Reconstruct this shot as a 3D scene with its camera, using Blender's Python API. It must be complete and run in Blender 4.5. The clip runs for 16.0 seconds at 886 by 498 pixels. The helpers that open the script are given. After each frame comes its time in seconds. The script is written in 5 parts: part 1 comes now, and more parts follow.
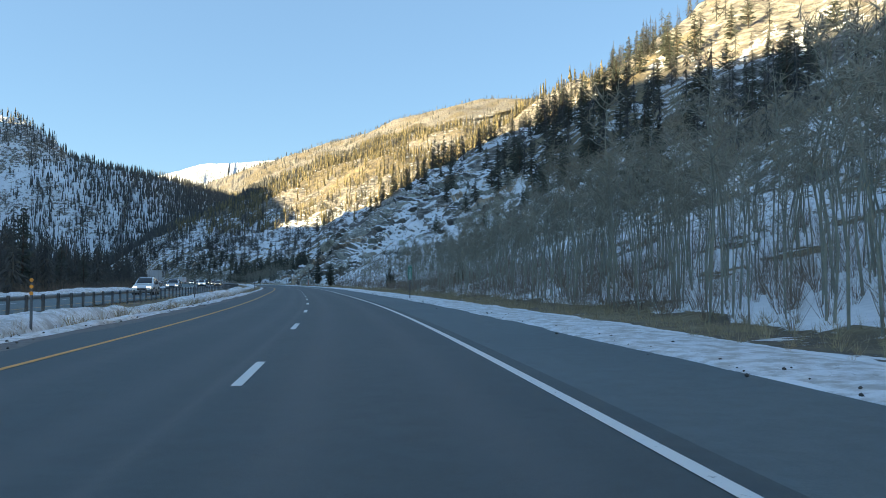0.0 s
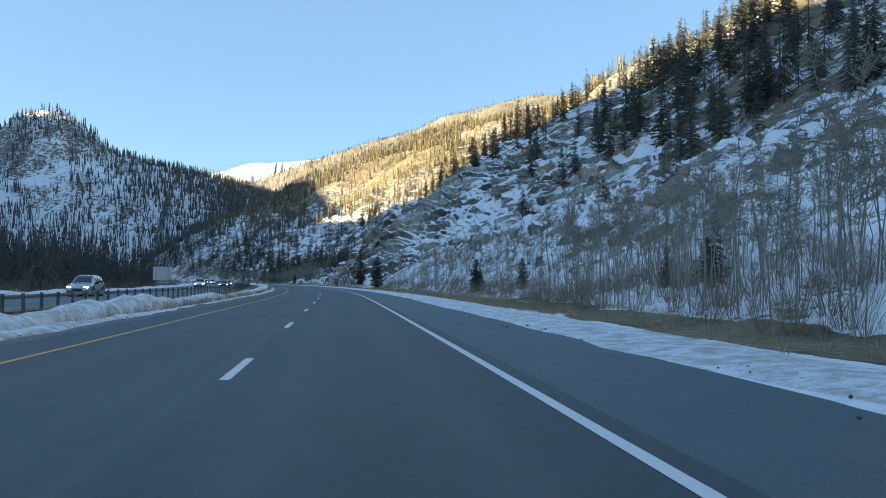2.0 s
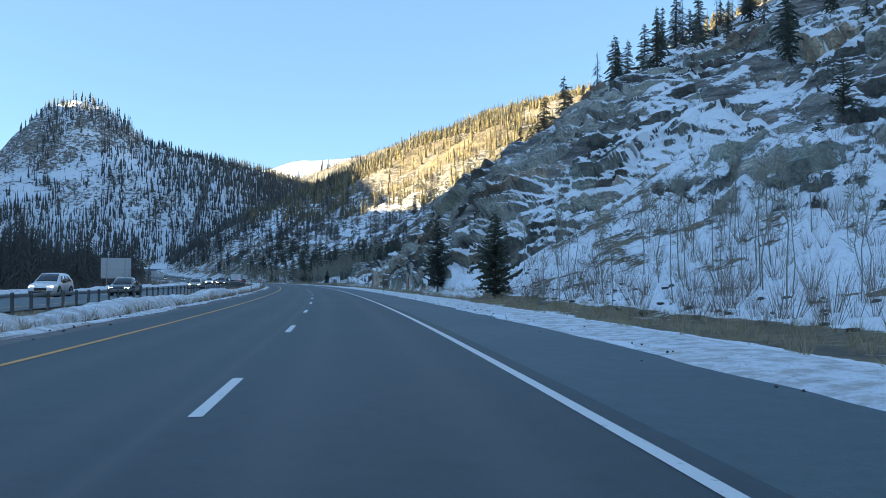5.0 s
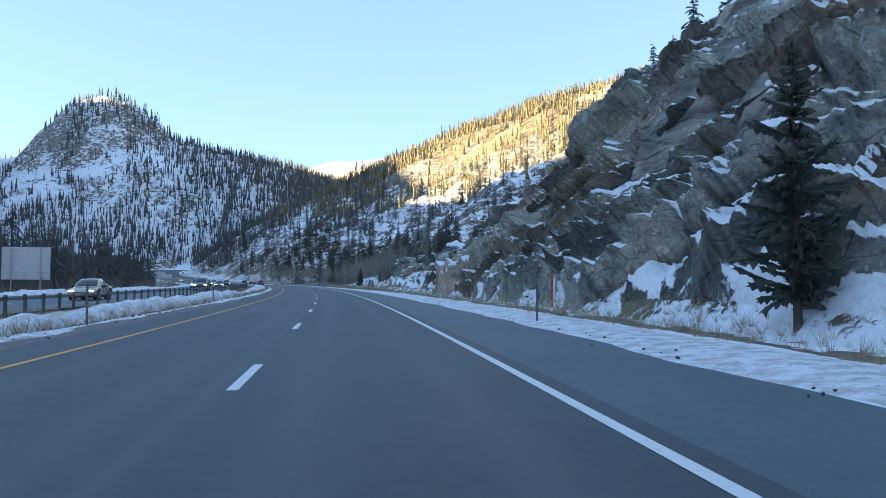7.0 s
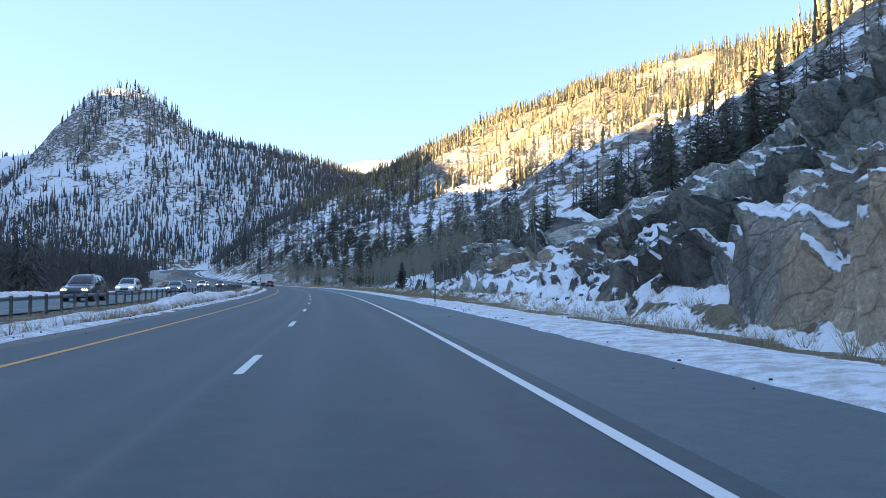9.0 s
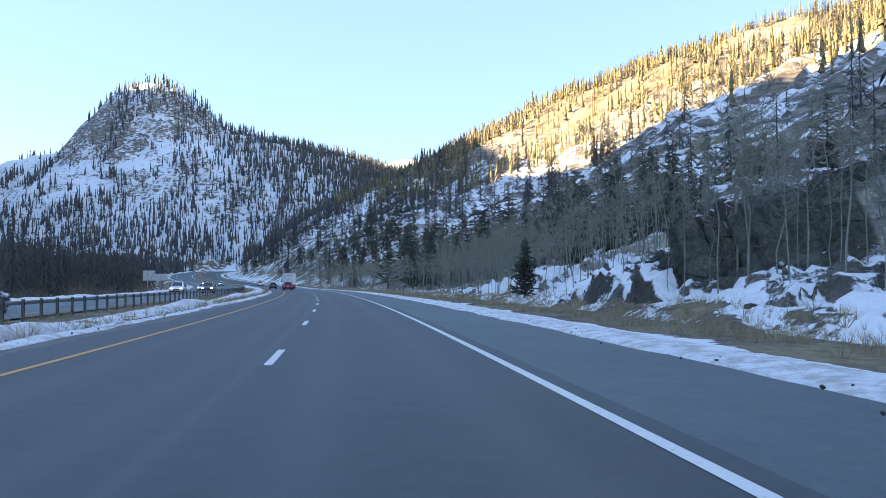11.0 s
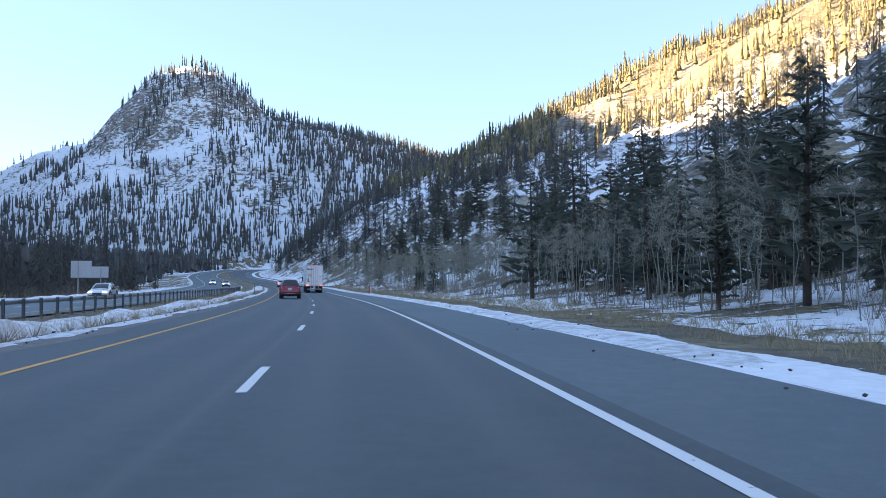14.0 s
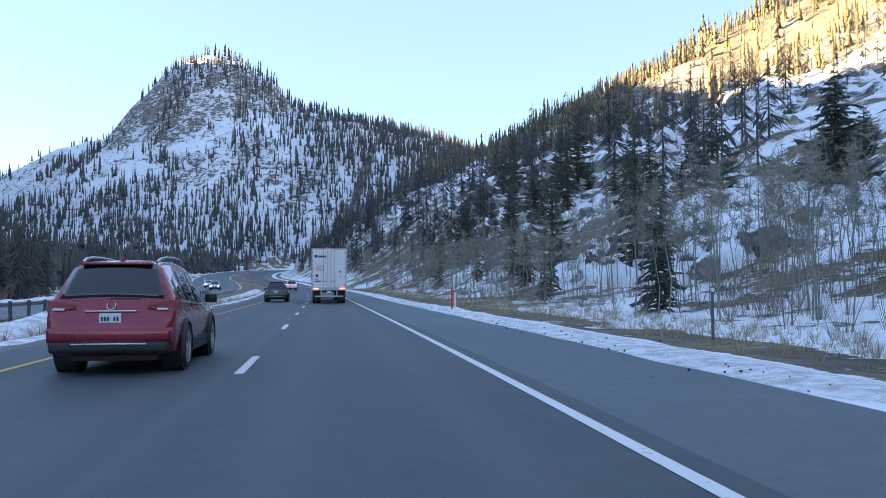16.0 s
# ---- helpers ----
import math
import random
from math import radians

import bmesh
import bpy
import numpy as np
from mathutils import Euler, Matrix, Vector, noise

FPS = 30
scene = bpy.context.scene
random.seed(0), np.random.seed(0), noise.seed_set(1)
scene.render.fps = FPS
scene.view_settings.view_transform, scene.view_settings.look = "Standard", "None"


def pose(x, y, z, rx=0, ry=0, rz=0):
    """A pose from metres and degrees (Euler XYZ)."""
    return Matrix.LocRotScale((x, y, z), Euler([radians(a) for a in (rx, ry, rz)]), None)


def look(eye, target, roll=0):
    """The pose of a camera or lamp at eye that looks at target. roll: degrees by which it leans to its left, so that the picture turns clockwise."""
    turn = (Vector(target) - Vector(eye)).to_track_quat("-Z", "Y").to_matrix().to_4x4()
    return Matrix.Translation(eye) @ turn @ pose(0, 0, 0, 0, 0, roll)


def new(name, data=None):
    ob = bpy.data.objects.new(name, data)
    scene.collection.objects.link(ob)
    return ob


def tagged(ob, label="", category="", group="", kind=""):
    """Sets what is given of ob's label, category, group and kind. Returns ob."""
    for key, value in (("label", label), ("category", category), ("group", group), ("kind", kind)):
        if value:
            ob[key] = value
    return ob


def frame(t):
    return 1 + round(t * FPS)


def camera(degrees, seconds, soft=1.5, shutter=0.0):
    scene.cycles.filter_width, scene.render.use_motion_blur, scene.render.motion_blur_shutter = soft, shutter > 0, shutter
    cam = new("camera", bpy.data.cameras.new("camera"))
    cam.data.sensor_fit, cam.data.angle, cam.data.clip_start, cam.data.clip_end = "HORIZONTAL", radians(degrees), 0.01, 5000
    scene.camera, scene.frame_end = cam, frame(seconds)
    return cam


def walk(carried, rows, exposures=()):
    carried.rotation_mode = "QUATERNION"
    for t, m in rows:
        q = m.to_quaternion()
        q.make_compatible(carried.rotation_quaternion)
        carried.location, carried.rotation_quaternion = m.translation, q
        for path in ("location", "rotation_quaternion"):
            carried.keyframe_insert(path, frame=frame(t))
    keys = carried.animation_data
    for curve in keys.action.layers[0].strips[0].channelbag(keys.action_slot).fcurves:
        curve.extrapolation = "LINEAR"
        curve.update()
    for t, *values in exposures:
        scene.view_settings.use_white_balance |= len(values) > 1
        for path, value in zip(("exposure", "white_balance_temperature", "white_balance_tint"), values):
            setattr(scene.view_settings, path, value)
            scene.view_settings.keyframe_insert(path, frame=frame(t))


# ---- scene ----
cam = camera(56.8, 16.0, soft=0.65)
METRES, EYE, TILT, LEAN, TURN = 488.0, 1.28, 2.27, 0.0, 0.0
ROWS = [
    (0.0, 0.0, 0.0, 0.0, 0.0, 0.0, -0.0),
    (0.5, -0.0032, 0.0296, -0.0015, 0.66, -0.01, -0.02),
    (1.0, -0.0073, 0.0603, -0.003, 1.49, 0.02, -0.08),
    (1.5, -0.0119, 0.0902, -0.0045, 2.32, 0.06, -0.21),
    (2.0, -0.0168, 0.1204, -0.0058, 3.18, 0.05, -0.21),
    (2.5, -0.0224, 0.1504, -0.0074, 3.87, 0.08, -0.32),
    (3.0, -0.0277, 0.1794, -0.0087, 4.41, 0.09, -0.39),
    (5.5, -0.0585, 0.333, -0.0132, 7.0, -0.04, -0.03),
    (6.0, -0.0657, 0.3619, -0.0145, 7.64, -0.01, -0.05),
    (6.5, -0.0735, 0.3916, -0.0159, 8.24, 0.05, 0.01),
    (7.0, -0.0818, 0.4222, -0.0173, 8.79, 0.08, 0.13),
    (7.5, -0.0901, 0.4517, -0.0186, 9.28, 0.09, 0.22),
    (8.0, -0.0989, 0.483, -0.0201, 9.77, 0.12, 0.25),
    (8.5, -0.1078, 0.5129, -0.0212, 10.24, 0.13, 0.29),
    (9.0, -0.1169, 0.5432, -0.0225, 10.78, 0.12, 0.32),
    (11.5, -0.1677, 0.6906, -0.0287, 14.06, 0.17, 0.92),
    (12.0, -0.1785, 0.7201, -0.0298, 14.68, 0.15, 0.91),
    (12.5, -0.1898, 0.7496, -0.0308, 15.16, 0.14, 0.94),
    (13.0, -0.202, 0.7798, -0.0319, 15.73, 0.18, 0.86),
    (13.5, -0.2144, 0.8092, -0.0329, 16.2, 0.21, 0.82),
    (14.0, -0.2269, 0.8387, -0.0342, 16.81, 0.27, 0.77),
    (14.5, -0.2397, 0.8684, -0.0352, 17.36, 0.33, 0.87),
    (15.0, -0.2529, 0.8988, -0.0363, 17.93, 0.4, 0.86),
    (15.5, -0.2663, 0.9271, -0.0374, 18.46, 0.42, 0.88),
    (16.0, -0.2799, 0.9544, -0.0385, 18.97, 0.44, 0.94),
]


def seat(x, y, z, yaw, pitch, roll):
    """The camera's pose in the car, which keeps it at one height over the level road."""
    m = pose(0, 0, EYE, TILT, LEAN, TURN) @ pose(METRES * x, METRES * y, METRES * z, 90 + pitch, roll, yaw)
    m.translation.z = EYE
    return m


walk(cam, [(t, seat(*row)) for t, *row in ROWS],
     exposures=[(0, 2.22, 6300, -1), (3.0, 2.35, 6250, 0), (5.5, 2.5, 5950, 2), (7.0, 2.78, 6400, 8), (9.0, 2.93, 6550, 12), (16.0, 3.0, 6700, 14)])

# ---- sky, sun and exposure ----
SUN_EL, SUN_BEARING = 15.0, 108.0      # degrees up; degrees to the left of +y
sun_way = Vector((-math.sin(radians(SUN_BEARING)) * math.cos(radians(SUN_EL)),
                  math.cos(radians(SUN_BEARING)) * math.cos(radians(SUN_EL)), math.sin(radians(SUN_EL))))
world = bpy.data.worlds.new("sky")
scene.world = world
world.use_nodes = True
wn, wl = world.node_tree.nodes, world.node_tree.links
sky = wn.new("ShaderNodeTexSky")
sky.sky_type, sky.sun_disc = 'NISHITA', False
sky.sun_elevation, sky.sun_rotation = radians(SUN_EL), radians(-SUN_BEARING)
sky.altitude, sky.air_density, sky.dust_density, sky.ozone_density = 2600, 1.3, 0.8, 2.5
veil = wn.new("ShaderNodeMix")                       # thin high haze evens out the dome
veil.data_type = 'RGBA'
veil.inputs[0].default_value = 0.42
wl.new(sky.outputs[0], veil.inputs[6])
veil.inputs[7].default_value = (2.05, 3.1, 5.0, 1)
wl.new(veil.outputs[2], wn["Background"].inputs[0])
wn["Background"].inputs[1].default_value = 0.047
sun = new("sun", bpy.data.lights.new("sun", 'SUN'))
sun.data.energy, sun.data.angle, sun.data.color = 4.8, radians(0.5), (1.0, 0.77, 0.45)
sun.matrix_world = look(sun_way * 100, (0, 0, 0))

# ---- materials ----
def material(name, rough=0.8, metal=0.0):
    m = bpy.data.materials.new(name)
    m.use_nodes = True
    b = m.node_tree.nodes["Principled BSDF"]
    b.inputs["Roughness"].default_value, b.inputs["Metallic"].default_value = rough, metal
    return m, m.node_tree.nodes, m.node_tree.links, b


def coords(n, l, scale=(1, 1, 1), source="Object"):
    tc, mp = n.new("ShaderNodeTexCoord"), n.new("ShaderNodeMapping")
    mp.inputs["Scale"].default_value = scale
    l.new(tc.outputs[source], mp.inputs[0])
    return mp.outputs[0]


def noise_tex(n, l, vec, scale, detail=6, rough=0.6, out=0):
    t = n.new("ShaderNodeTexNoise")
    t.inputs["Scale"].default_value, t.inputs["Detail"].default_value, t.inputs["Roughness"].default_value = scale, detail, rough
    l.new(vec, t.inputs["Vector"])
    return t.outputs[out]


def ramp(n, l, fac, *stops):
    r = n.new("ShaderNodeValToRGB")
    e = r.color_ramp.elements
    while len(e) < len(stops):
        e.new(0.5)
    for k, (p, c) in zip(e, stops):
        k.position, k.color = p, (*(c if hasattr(c, "__len__") else (c, c, c)), 1)
    l.new(fac, r.inputs[0])
    return r.outputs[0]


def mix(n, l, fac, a, b, how='MIX'):
    x = n.new("ShaderNodeMix")
    x.data_type, x.blend_type = 'RGBA', how
    for k, v in ((0, fac), (6, a), (7, b)):
        if hasattr(v, "node"):
            l.new(v, x.inputs[k])
        else:
            x.inputs[k].default_value = v if k == 0 else (*v, 1)
    return x.outputs[2]


def calc(n, l, how, a, b=0.0, c=None):
    x = n.new("ShaderNodeMath")
    x.operation = how
    for k, v in enumerate((a, b) if c is None else (a, b, c)):
        if hasattr(v, "node"):
            l.new(v, x.inputs[k])
        else:
            x.inputs[k].default_value = v
    return x.outputs[0]


def relief(n, l, b, height, distance, strength=1.0):
    x = n.new("ShaderNodeBump")
    x.inputs["Distance"].default_value, x.inputs["Strength"].default_value = distance, strength
    l.new(height, x.inputs["Height"])
    l.new(x.outputs[0], b.inputs["Normal"])


def plain(name, colour, rough=0.5, metal=0.0, vary=0.12, scale=6.0, bump=0.0, coat=0.0):
    """Paint, metal, rubber: one colour with faint grime at two scales."""
    m, n, l, b = material(name, rough, metal)
    v = coords(n, l)
    f = calc(n, l, 'ADD', calc(n, l, 'MULTIPLY', noise_tex(n, l, v, scale, 4), 0.6), calc(n, l, 'MULTIPLY', noise_tex(n, l, v, scale * 9, 3), 0.4))
    lo, hi = [c * (1 - vary) for c in colour], [min(1, c * (1 + vary)) for c in colour]
    l.new(ramp(n, l, f, (0.3, lo), (0.7, hi)), b.inputs["Base Color"])
    l.new(ramp(n, l, f, (0.3, rough * 0.85), (0.7, min(1, rough * 1.15))), b.inputs["Roughness"])
    if coat:
        b.inputs["Coat Weight"].default_value = coat
    if bump:
        relief(n, l, b, f, bump)
    return m


def ground_material():
    """Hillside: fissured gneiss, wind-packed snow on what lies flat, dry grass; the mesh says where rock and grass prevail."""
    m, n, l, b = material("hillside", 0.85)
    v = coords(n, l)
    big, mid, fine = noise_tex(n, l, v, 0.03, 5), noise_tex(n, l, v, 0.22, 8, 0.65), noise_tex(n, l, v, 2.2, 8, 0.7)
    strata = coords(n, l, (0.35, 0.35, 1.6))
    band = noise_tex(n, l, strata, 0.5, 9, 0.72)
    rock = ramp(n, l, band, (0.34, (0.045, 0.045, 0.046)), (0.45, (0.17, 0.16, 0.15)), (0.53, (0.33, 0.30, 0.26)), (0.64, (0.55, 0.49, 0.41)))
    rock = mix(n, l, ramp(n, l, big, (0.52, 0.0), (0.75, 0.35)), rock, (0.26, 0.16, 0.09), 'MIX')
    rock = mix(n, l, 0.8, rock, ramp(n, l, fine, (0.25, 0.5), (0.7, 1.15)), 'MULTIPLY')
    grass = ramp(n, l, fine, (0.3, (0.13, 0.10, 0.055)), (0.55, (0.29, 0.235, 0.14)), (0.75, (0.42, 0.35, 0.22)))
    at = [n.new("ShaderNodeAttribute") for _ in range(3)]
    for a, name in zip(at, ("rock", "grass", "snow")):
        a.attribute_name = name
    soil = mix(n, l, ramp(n, l, mid, (0.42, 0.0), (0.58, 1.0)), grass, (0.12, 0.10, 0.078))
    base = mix(n, l, at[0].outputs["Fac"], soil, rock)
    geo, sep = n.new("ShaderNodeNewGeometry"), n.new("ShaderNodeSeparateXYZ")
    l.new(geo.outputs["Normal"], sep.inputs[0])
    # snow holds where the face is flat enough, broken by noise at three scales
    keep = calc(n, l, 'ADD', calc(n, l, 'MULTIPLY', sep.outputs[2], 1.25), calc(n, l, 'MULTIPLY', mid, 1.7))
    keep = calc(n, l, 'ADD', keep, calc(n, l, 'MULTIPLY', band, 1.1))
    keep = calc(n, l, 'ADD', keep, calc(n, l, 'MULTIPLY', fine, 0.8))
    keep = calc(n, l, 'ADD', keep, at[2].outputs["Fac"])
    keep = calc(n, l, 'SUBTRACT', keep, at[1].outputs["Fac"])
    cover = ramp(n, l, calc(n, l, 'MULTIPLY', calc(n, l, 'SUBTRACT', keep, 2.73), 5.0), (0.35, 0.0), (0.65, 1.0))
    snow = ramp(n, l, fine, (0.3, (0.70, 0.72, 0.75)), (0.6, (0.86, 0.87, 0.89)))
    l.new(mix(n, l, cover, base, snow), b.inputs["Base Color"])
    crack = n.new("ShaderNodeTexVoronoi")
    crack.feature = 'DISTANCE_TO_EDGE'
    crack.inputs["Scale"].default_value = 0.55
    l.new(mix(n, l, 0.12, strata, noise_tex(n, l, v, 0.8, 5, 0.6, 1)), crack.inputs["Vector"])
    h = calc(n, l, 'ADD', calc(n, l, 'MULTIPLY', band, 1.3), calc(n, l, 'MULTIPLY', fine, 0.35))
    h = calc(n, l, 'ADD', h, ramp(n, l, crack.outputs[0], (0.0, 0.0), (0.09, 0.5)))
    h = calc(n, l, 'MULTIPLY', h, calc(n, l, 'SUBTRACT', 1.0, calc(n, l, 'MULTIPLY', cover, 0.8)))
    relief(n, l, b, h, 0.5, 0.9)
    return m


def asphalt_material(name, tone):
    m, n, l, b = material(name, 0.64)
    v = coords(n, l)
    grain, patch = noise_tex(n, l, v, 60, 3, 0.7), noise_tex(n, l, v, 0.12, 5)
    base = ramp(n, l, grain, (0.3, (tone * 0.54, tone * 0.78, tone * 0.88)), (0.7, (tone * 0.96, tone * 1.36, tone * 1.50)))
    base = mix(n, l, ramp(n, l, patch, (0.4, 0.0), (0.65, 0.5)), base, (tone * 1.14, tone * 1.48, tone * 1.55))
    base = mix(n, l, 0.9, base, ramp(n, l, noise_tex(n, l, v, 2.6, 8, 0.75), (0.3, 0.80), (0.7, 1.22)), 'MULTIPLY')
    at = n.new("ShaderNodeAttribute")
    at.attribute_name = "wear"                      # pale wheel tracks
    base = mix(n, l, calc(n, l, 'MULTIPLY', at.outputs["Fac"], 0.5), base, (tone * 1.75, tone * 1.9, tone * 1.95))
    l.new(base, b.inputs["Base Color"])
    relief(n, l, b, grain, 0.006)
    return m


def worn_paint(name, colour):
    m, n, l, b = material(name, 0.6)
    v = coords(n, l)
    f = noise_tex(n, l, v, 9, 6, 0.75)
    l.new(mix(n, l, ramp(n, l, f, (0.30, 1.0), (0.40, 0.0)), colour, (0.08, 0.08, 0.08)), b.inputs["Base Color"])
    return m


def leaf_material(name, dark, light, scale=0.6):
    m, n, l, b = material(name, 0.75)
    geo, oi = n.new("ShaderNodeNewGeometry"), n.new("ShaderNodeObjectInfo")
    f = calc(n, l, 'ADD', calc(n, l, 'MULTIPLY', geo.outputs["Random Per Island"], 0.55), calc(n, l, 'MULTIPLY', noise_tex(n, l, coords(n, l), scale, 4), 0.45))
    f = calc(n, l, 'ADD', f, calc(n, l, 'MULTIPLY', calc(n, l, 'SUBTRACT', oi.outputs["Random"], 0.5), 0.25))
    l.new(ramp(n, l, f, (0.2, dark), (0.85, light)), b.inputs["Base Color"])
    return m


def crag_material():
    """Banded gneiss: dark and pale beds that dip along the road, rust stains, joints, snow on the flats."""
    m, n, l, b = material("banded_gneiss", 0.8)
    v = coords(n, l)
    across = Vector((0.27, 0.60, 0.74)).normalized()      # square to the beds
    dot, grow, flat, beds = (n.new("ShaderNodeVectorMath") for _ in range(4))
    dot.operation, grow.operation, flat.operation, beds.operation = 'DOT_PRODUCT', 'SCALE', 'SCALE', 'ADD'
    l.new(v, dot.inputs[0])
    dot.inputs[1].default_value = across
    grow.inputs[0].default_value = across
    l.new(dot.outputs["Value"], grow.inputs["Scale"])
    l.new(v, flat.inputs[0])
    flat.inputs["Scale"].default_value = 0.7
    l.new(grow.outputs[0], beds.inputs[0])
    l.new(flat.outputs[0], beds.inputs[1])
    beds = beds.outputs[0]
    band = noise_tex(n, l, beds, 1.1, 11, 0.74)
    big, mid, fine = noise_tex(n, l, v, 0.07, 4), noise_tex(n, l, v, 0.5, 7, 0.65), noise_tex(n, l, v, 5.0, 7, 0.7)
    rock = ramp(n, l, band, (0.34, (0.06, 0.064, 0.066)), (0.44, (0.15, 0.155, 0.15)), (0.50, (0.25, 0.245, 0.225)), (0.55, (0.17, 0.172, 0.162)), (0.60, (0.33, 0.31, 0.27)), (0.68, (0.46, 0.43, 0.37)))
    rock = mix(n, l, ramp(n, l, big, (0.52, 0.0), (0.66, 0.45)), rock, mix(n, l, 0.55, rock, (0.33, 0.18, 0.085)))
    rock = mix(n, l, ramp(n, l, mid, (0.55, 0.0), (0.68, 0.6)), rock, (0.085, 0.10, 0.085))
    own = [n.new("ShaderNodeAttribute") for _ in range(2)]
    own[0].attribute_name, own[1].attribute_name = "tone", "hue"
    rock = mix(n, l, ramp(n, l, own[1].outputs["Fac"], (0.18, 0.55), (0.30, 0.0)), rock, mix(n, l, 0.6, rock, (0.17, 0.20, 0.165)))
    rock = mix(n, l, ramp(n, l, own[1].outputs["Fac"], (0.74, 0.0), (0.86, 0.6)), rock, mix(n, l, 0.6, rock, (0.34, 0.215, 0.11)))
    rock = mix(n, l, 1.0, rock, ramp(n, l, own[0].outputs["Fac"], (0.25, (0.38, 0.37, 0.35)), (0.5, (1.12, 1.09, 1.02)), (0.74, (2.25, 2.2, 2.05))), 'MULTIPLY')
    rock = mix(n, l, 0.85, rock, ramp(n, l, fine, (0.25, 0.5), (0.65, 1.45)), 'MULTIPLY')
    geo, sep, at = n.new("ShaderNodeNewGeometry"), n.new("ShaderNodeSeparateXYZ"), n.new("ShaderNodeAttribute")
    at.attribute_name = "snow"
    l.new(geo.outputs["Normal"], sep.inputs[0])
    keep = calc(n, l, 'ADD', calc(n, l, 'MULTIPLY', sep.outputs[2], 0.95), calc(n, l, 'MULTIPLY', mid, 0.9))
    keep = calc(n, l, 'ADD', calc(n, l, 'ADD', keep, calc(n, l, 'MULTIPLY', fine, 0.6)), at.outputs["Fac"])
    cover = ramp(n, l, calc(n, l, 'MULTIPLY', calc(n, l, 'SUBTRACT', keep, 1.54), 6.0), (0.3, 0.0), (0.7, 1.0))
    l.new(mix(n, l, cover, rock, ramp(n, l, fine, (0.3, (0.72, 0.74, 0.77)), (0.6, (0.86, 0.87, 0.89)))), b.inputs["Base Color"])
    crack = n.new("ShaderNodeTexVoronoi")
    crack.feature = 'DISTANCE_TO_EDGE'
    crack.inputs["Scale"].default_value = 1.1
    l.new(mix(n, l, 0.10, beds, noise_tex(n, l, v, 1.2, 5, 0.6, 1)), crack.inputs["Vector"])
    h = calc(n, l, 'ADD', calc(n, l, 'MULTIPLY', band, 1.4), calc(n, l, 'MULTIPLY', fine, 0.3))
    h = calc(n, l, 'ADD', h, ramp(n, l, crack.outputs[0], (0.0, 0.0), (0.06, 0.45)))
    h = calc(n, l, 'MULTIPLY', h, calc(n, l, 'SUBTRACT', 1.0, calc(n, l, 'MULTIPLY', cover, 0.85)))
    relief(n, l, b, h, 0.30, 1.0)
    return m


M_ground = ground_material()
M_crag = crag_material()
M_bark = plain("conifer_bark", (0.075, 0.055, 0.042), 0.9, vary=0.4, scale=4)
M_aspen = plain("aspen_bark", (0.26, 0.26, 0.21), 0.85, vary=0.45, scale=2.5)
M_twigs = plain("bare_twigs", (0.27, 0.25, 0.195), 0.9, vary=0.4, scale=0.6)
M_willow = plain("willow_stems", (0.22, 0.175, 0.135), 0.9, vary=0.4, scale=0.5)
M_drygrass = leaf_material("dry_grass", (0.22, 0.17, 0.10), (0.55, 0.46, 0.29), 0.3)
M_asphalt = asphalt_material("asphalt", 0.056)
M_shoulder = asphalt_material("shoulder_asphalt", 0.098)
M_white = worn_paint("white_road_paint", (0.72, 0.72, 0.70))
M_yellow = worn_paint("yellow_road_paint", (0.68, 0.33, 0.06))
# base colour lifted towards blue-grey, which paints in the haze before far trees
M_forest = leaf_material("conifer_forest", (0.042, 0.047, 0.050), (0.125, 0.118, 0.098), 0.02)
# golden sunlight on upper-slope trees is put into this colour, over tan bare stems
M_sunlit_trees = leaf_material("bare_hillside_trees", (0.10, 0.085, 0.042), (0.33, 0.26, 0.12), 0.05)
M_needles = leaf_material("conifer_needles", (0.036, 0.047, 0.040), (0.11, 0.118, 0.084))

# ---- the lie of the land ----
# the road's line: bearing to the left (degrees) against the length along it (metres)
S_KNOTS = [-600, 0, 60, 120, 180, 240, 300, 360, 420, 455, 488, 520, 560, 620, 690, 800, 900, 1010, 1200, 5200]
B_KNOTS = [-6, 5.7, 10.48, 10.28, 14.45, 16.11, 18.5, 20.74, 23.04, 23.87, 27.11, 27.4, 27.4, 30.2, 33.14, 36, 30, 16, 12, 12]
Z_KNOTS = [(-600, 0), (560, 0), (700, 1.2), (850, 5), (1000, 11), (1400, 22), (5200, 30)]
_s = np.arange(-600, 5201.0)
_b = np.interp(_s, S_KNOTS, B_KNOTS)
_k = np.ones(61) / 61
_b = np.convolve(np.pad(_b, 30, mode="edge"), _k, mode="valid")
_z = np.convolve(np.pad(np.interp(_s, *zip(*Z_KNOTS)), 12, mode="edge"), np.ones(25) / 25, mode="valid")
_x, _y = np.cumsum(-np.sin(np.radians(_b))), np.cumsum(np.cos(np.radians(_b)))
_x, _y = _x - np.interp(0, _s, _x), _y - np.interp(0, _s, _y)


def road(s, u=0.0, h=0.0):
    """World place of the point s metres along the road, u to its right and h above it (arrays too)."""
    b = np.radians(np.interp(s, _s, _b))
    return np.stack(np.broadcast_arrays(np.interp(s, _s, _x) + np.cos(b) * u, np.interp(s, _s, _y) + np.sin(b) * u, np.interp(s, _s, _z) + h), -1)


def bearing(s):
    return float(np.interp(s, _s, _b))


def smooth(a, b, x):
    t = np.clip((x - a) / (b - a), 0, 1)
    return t * t * (3 - 2 * t)


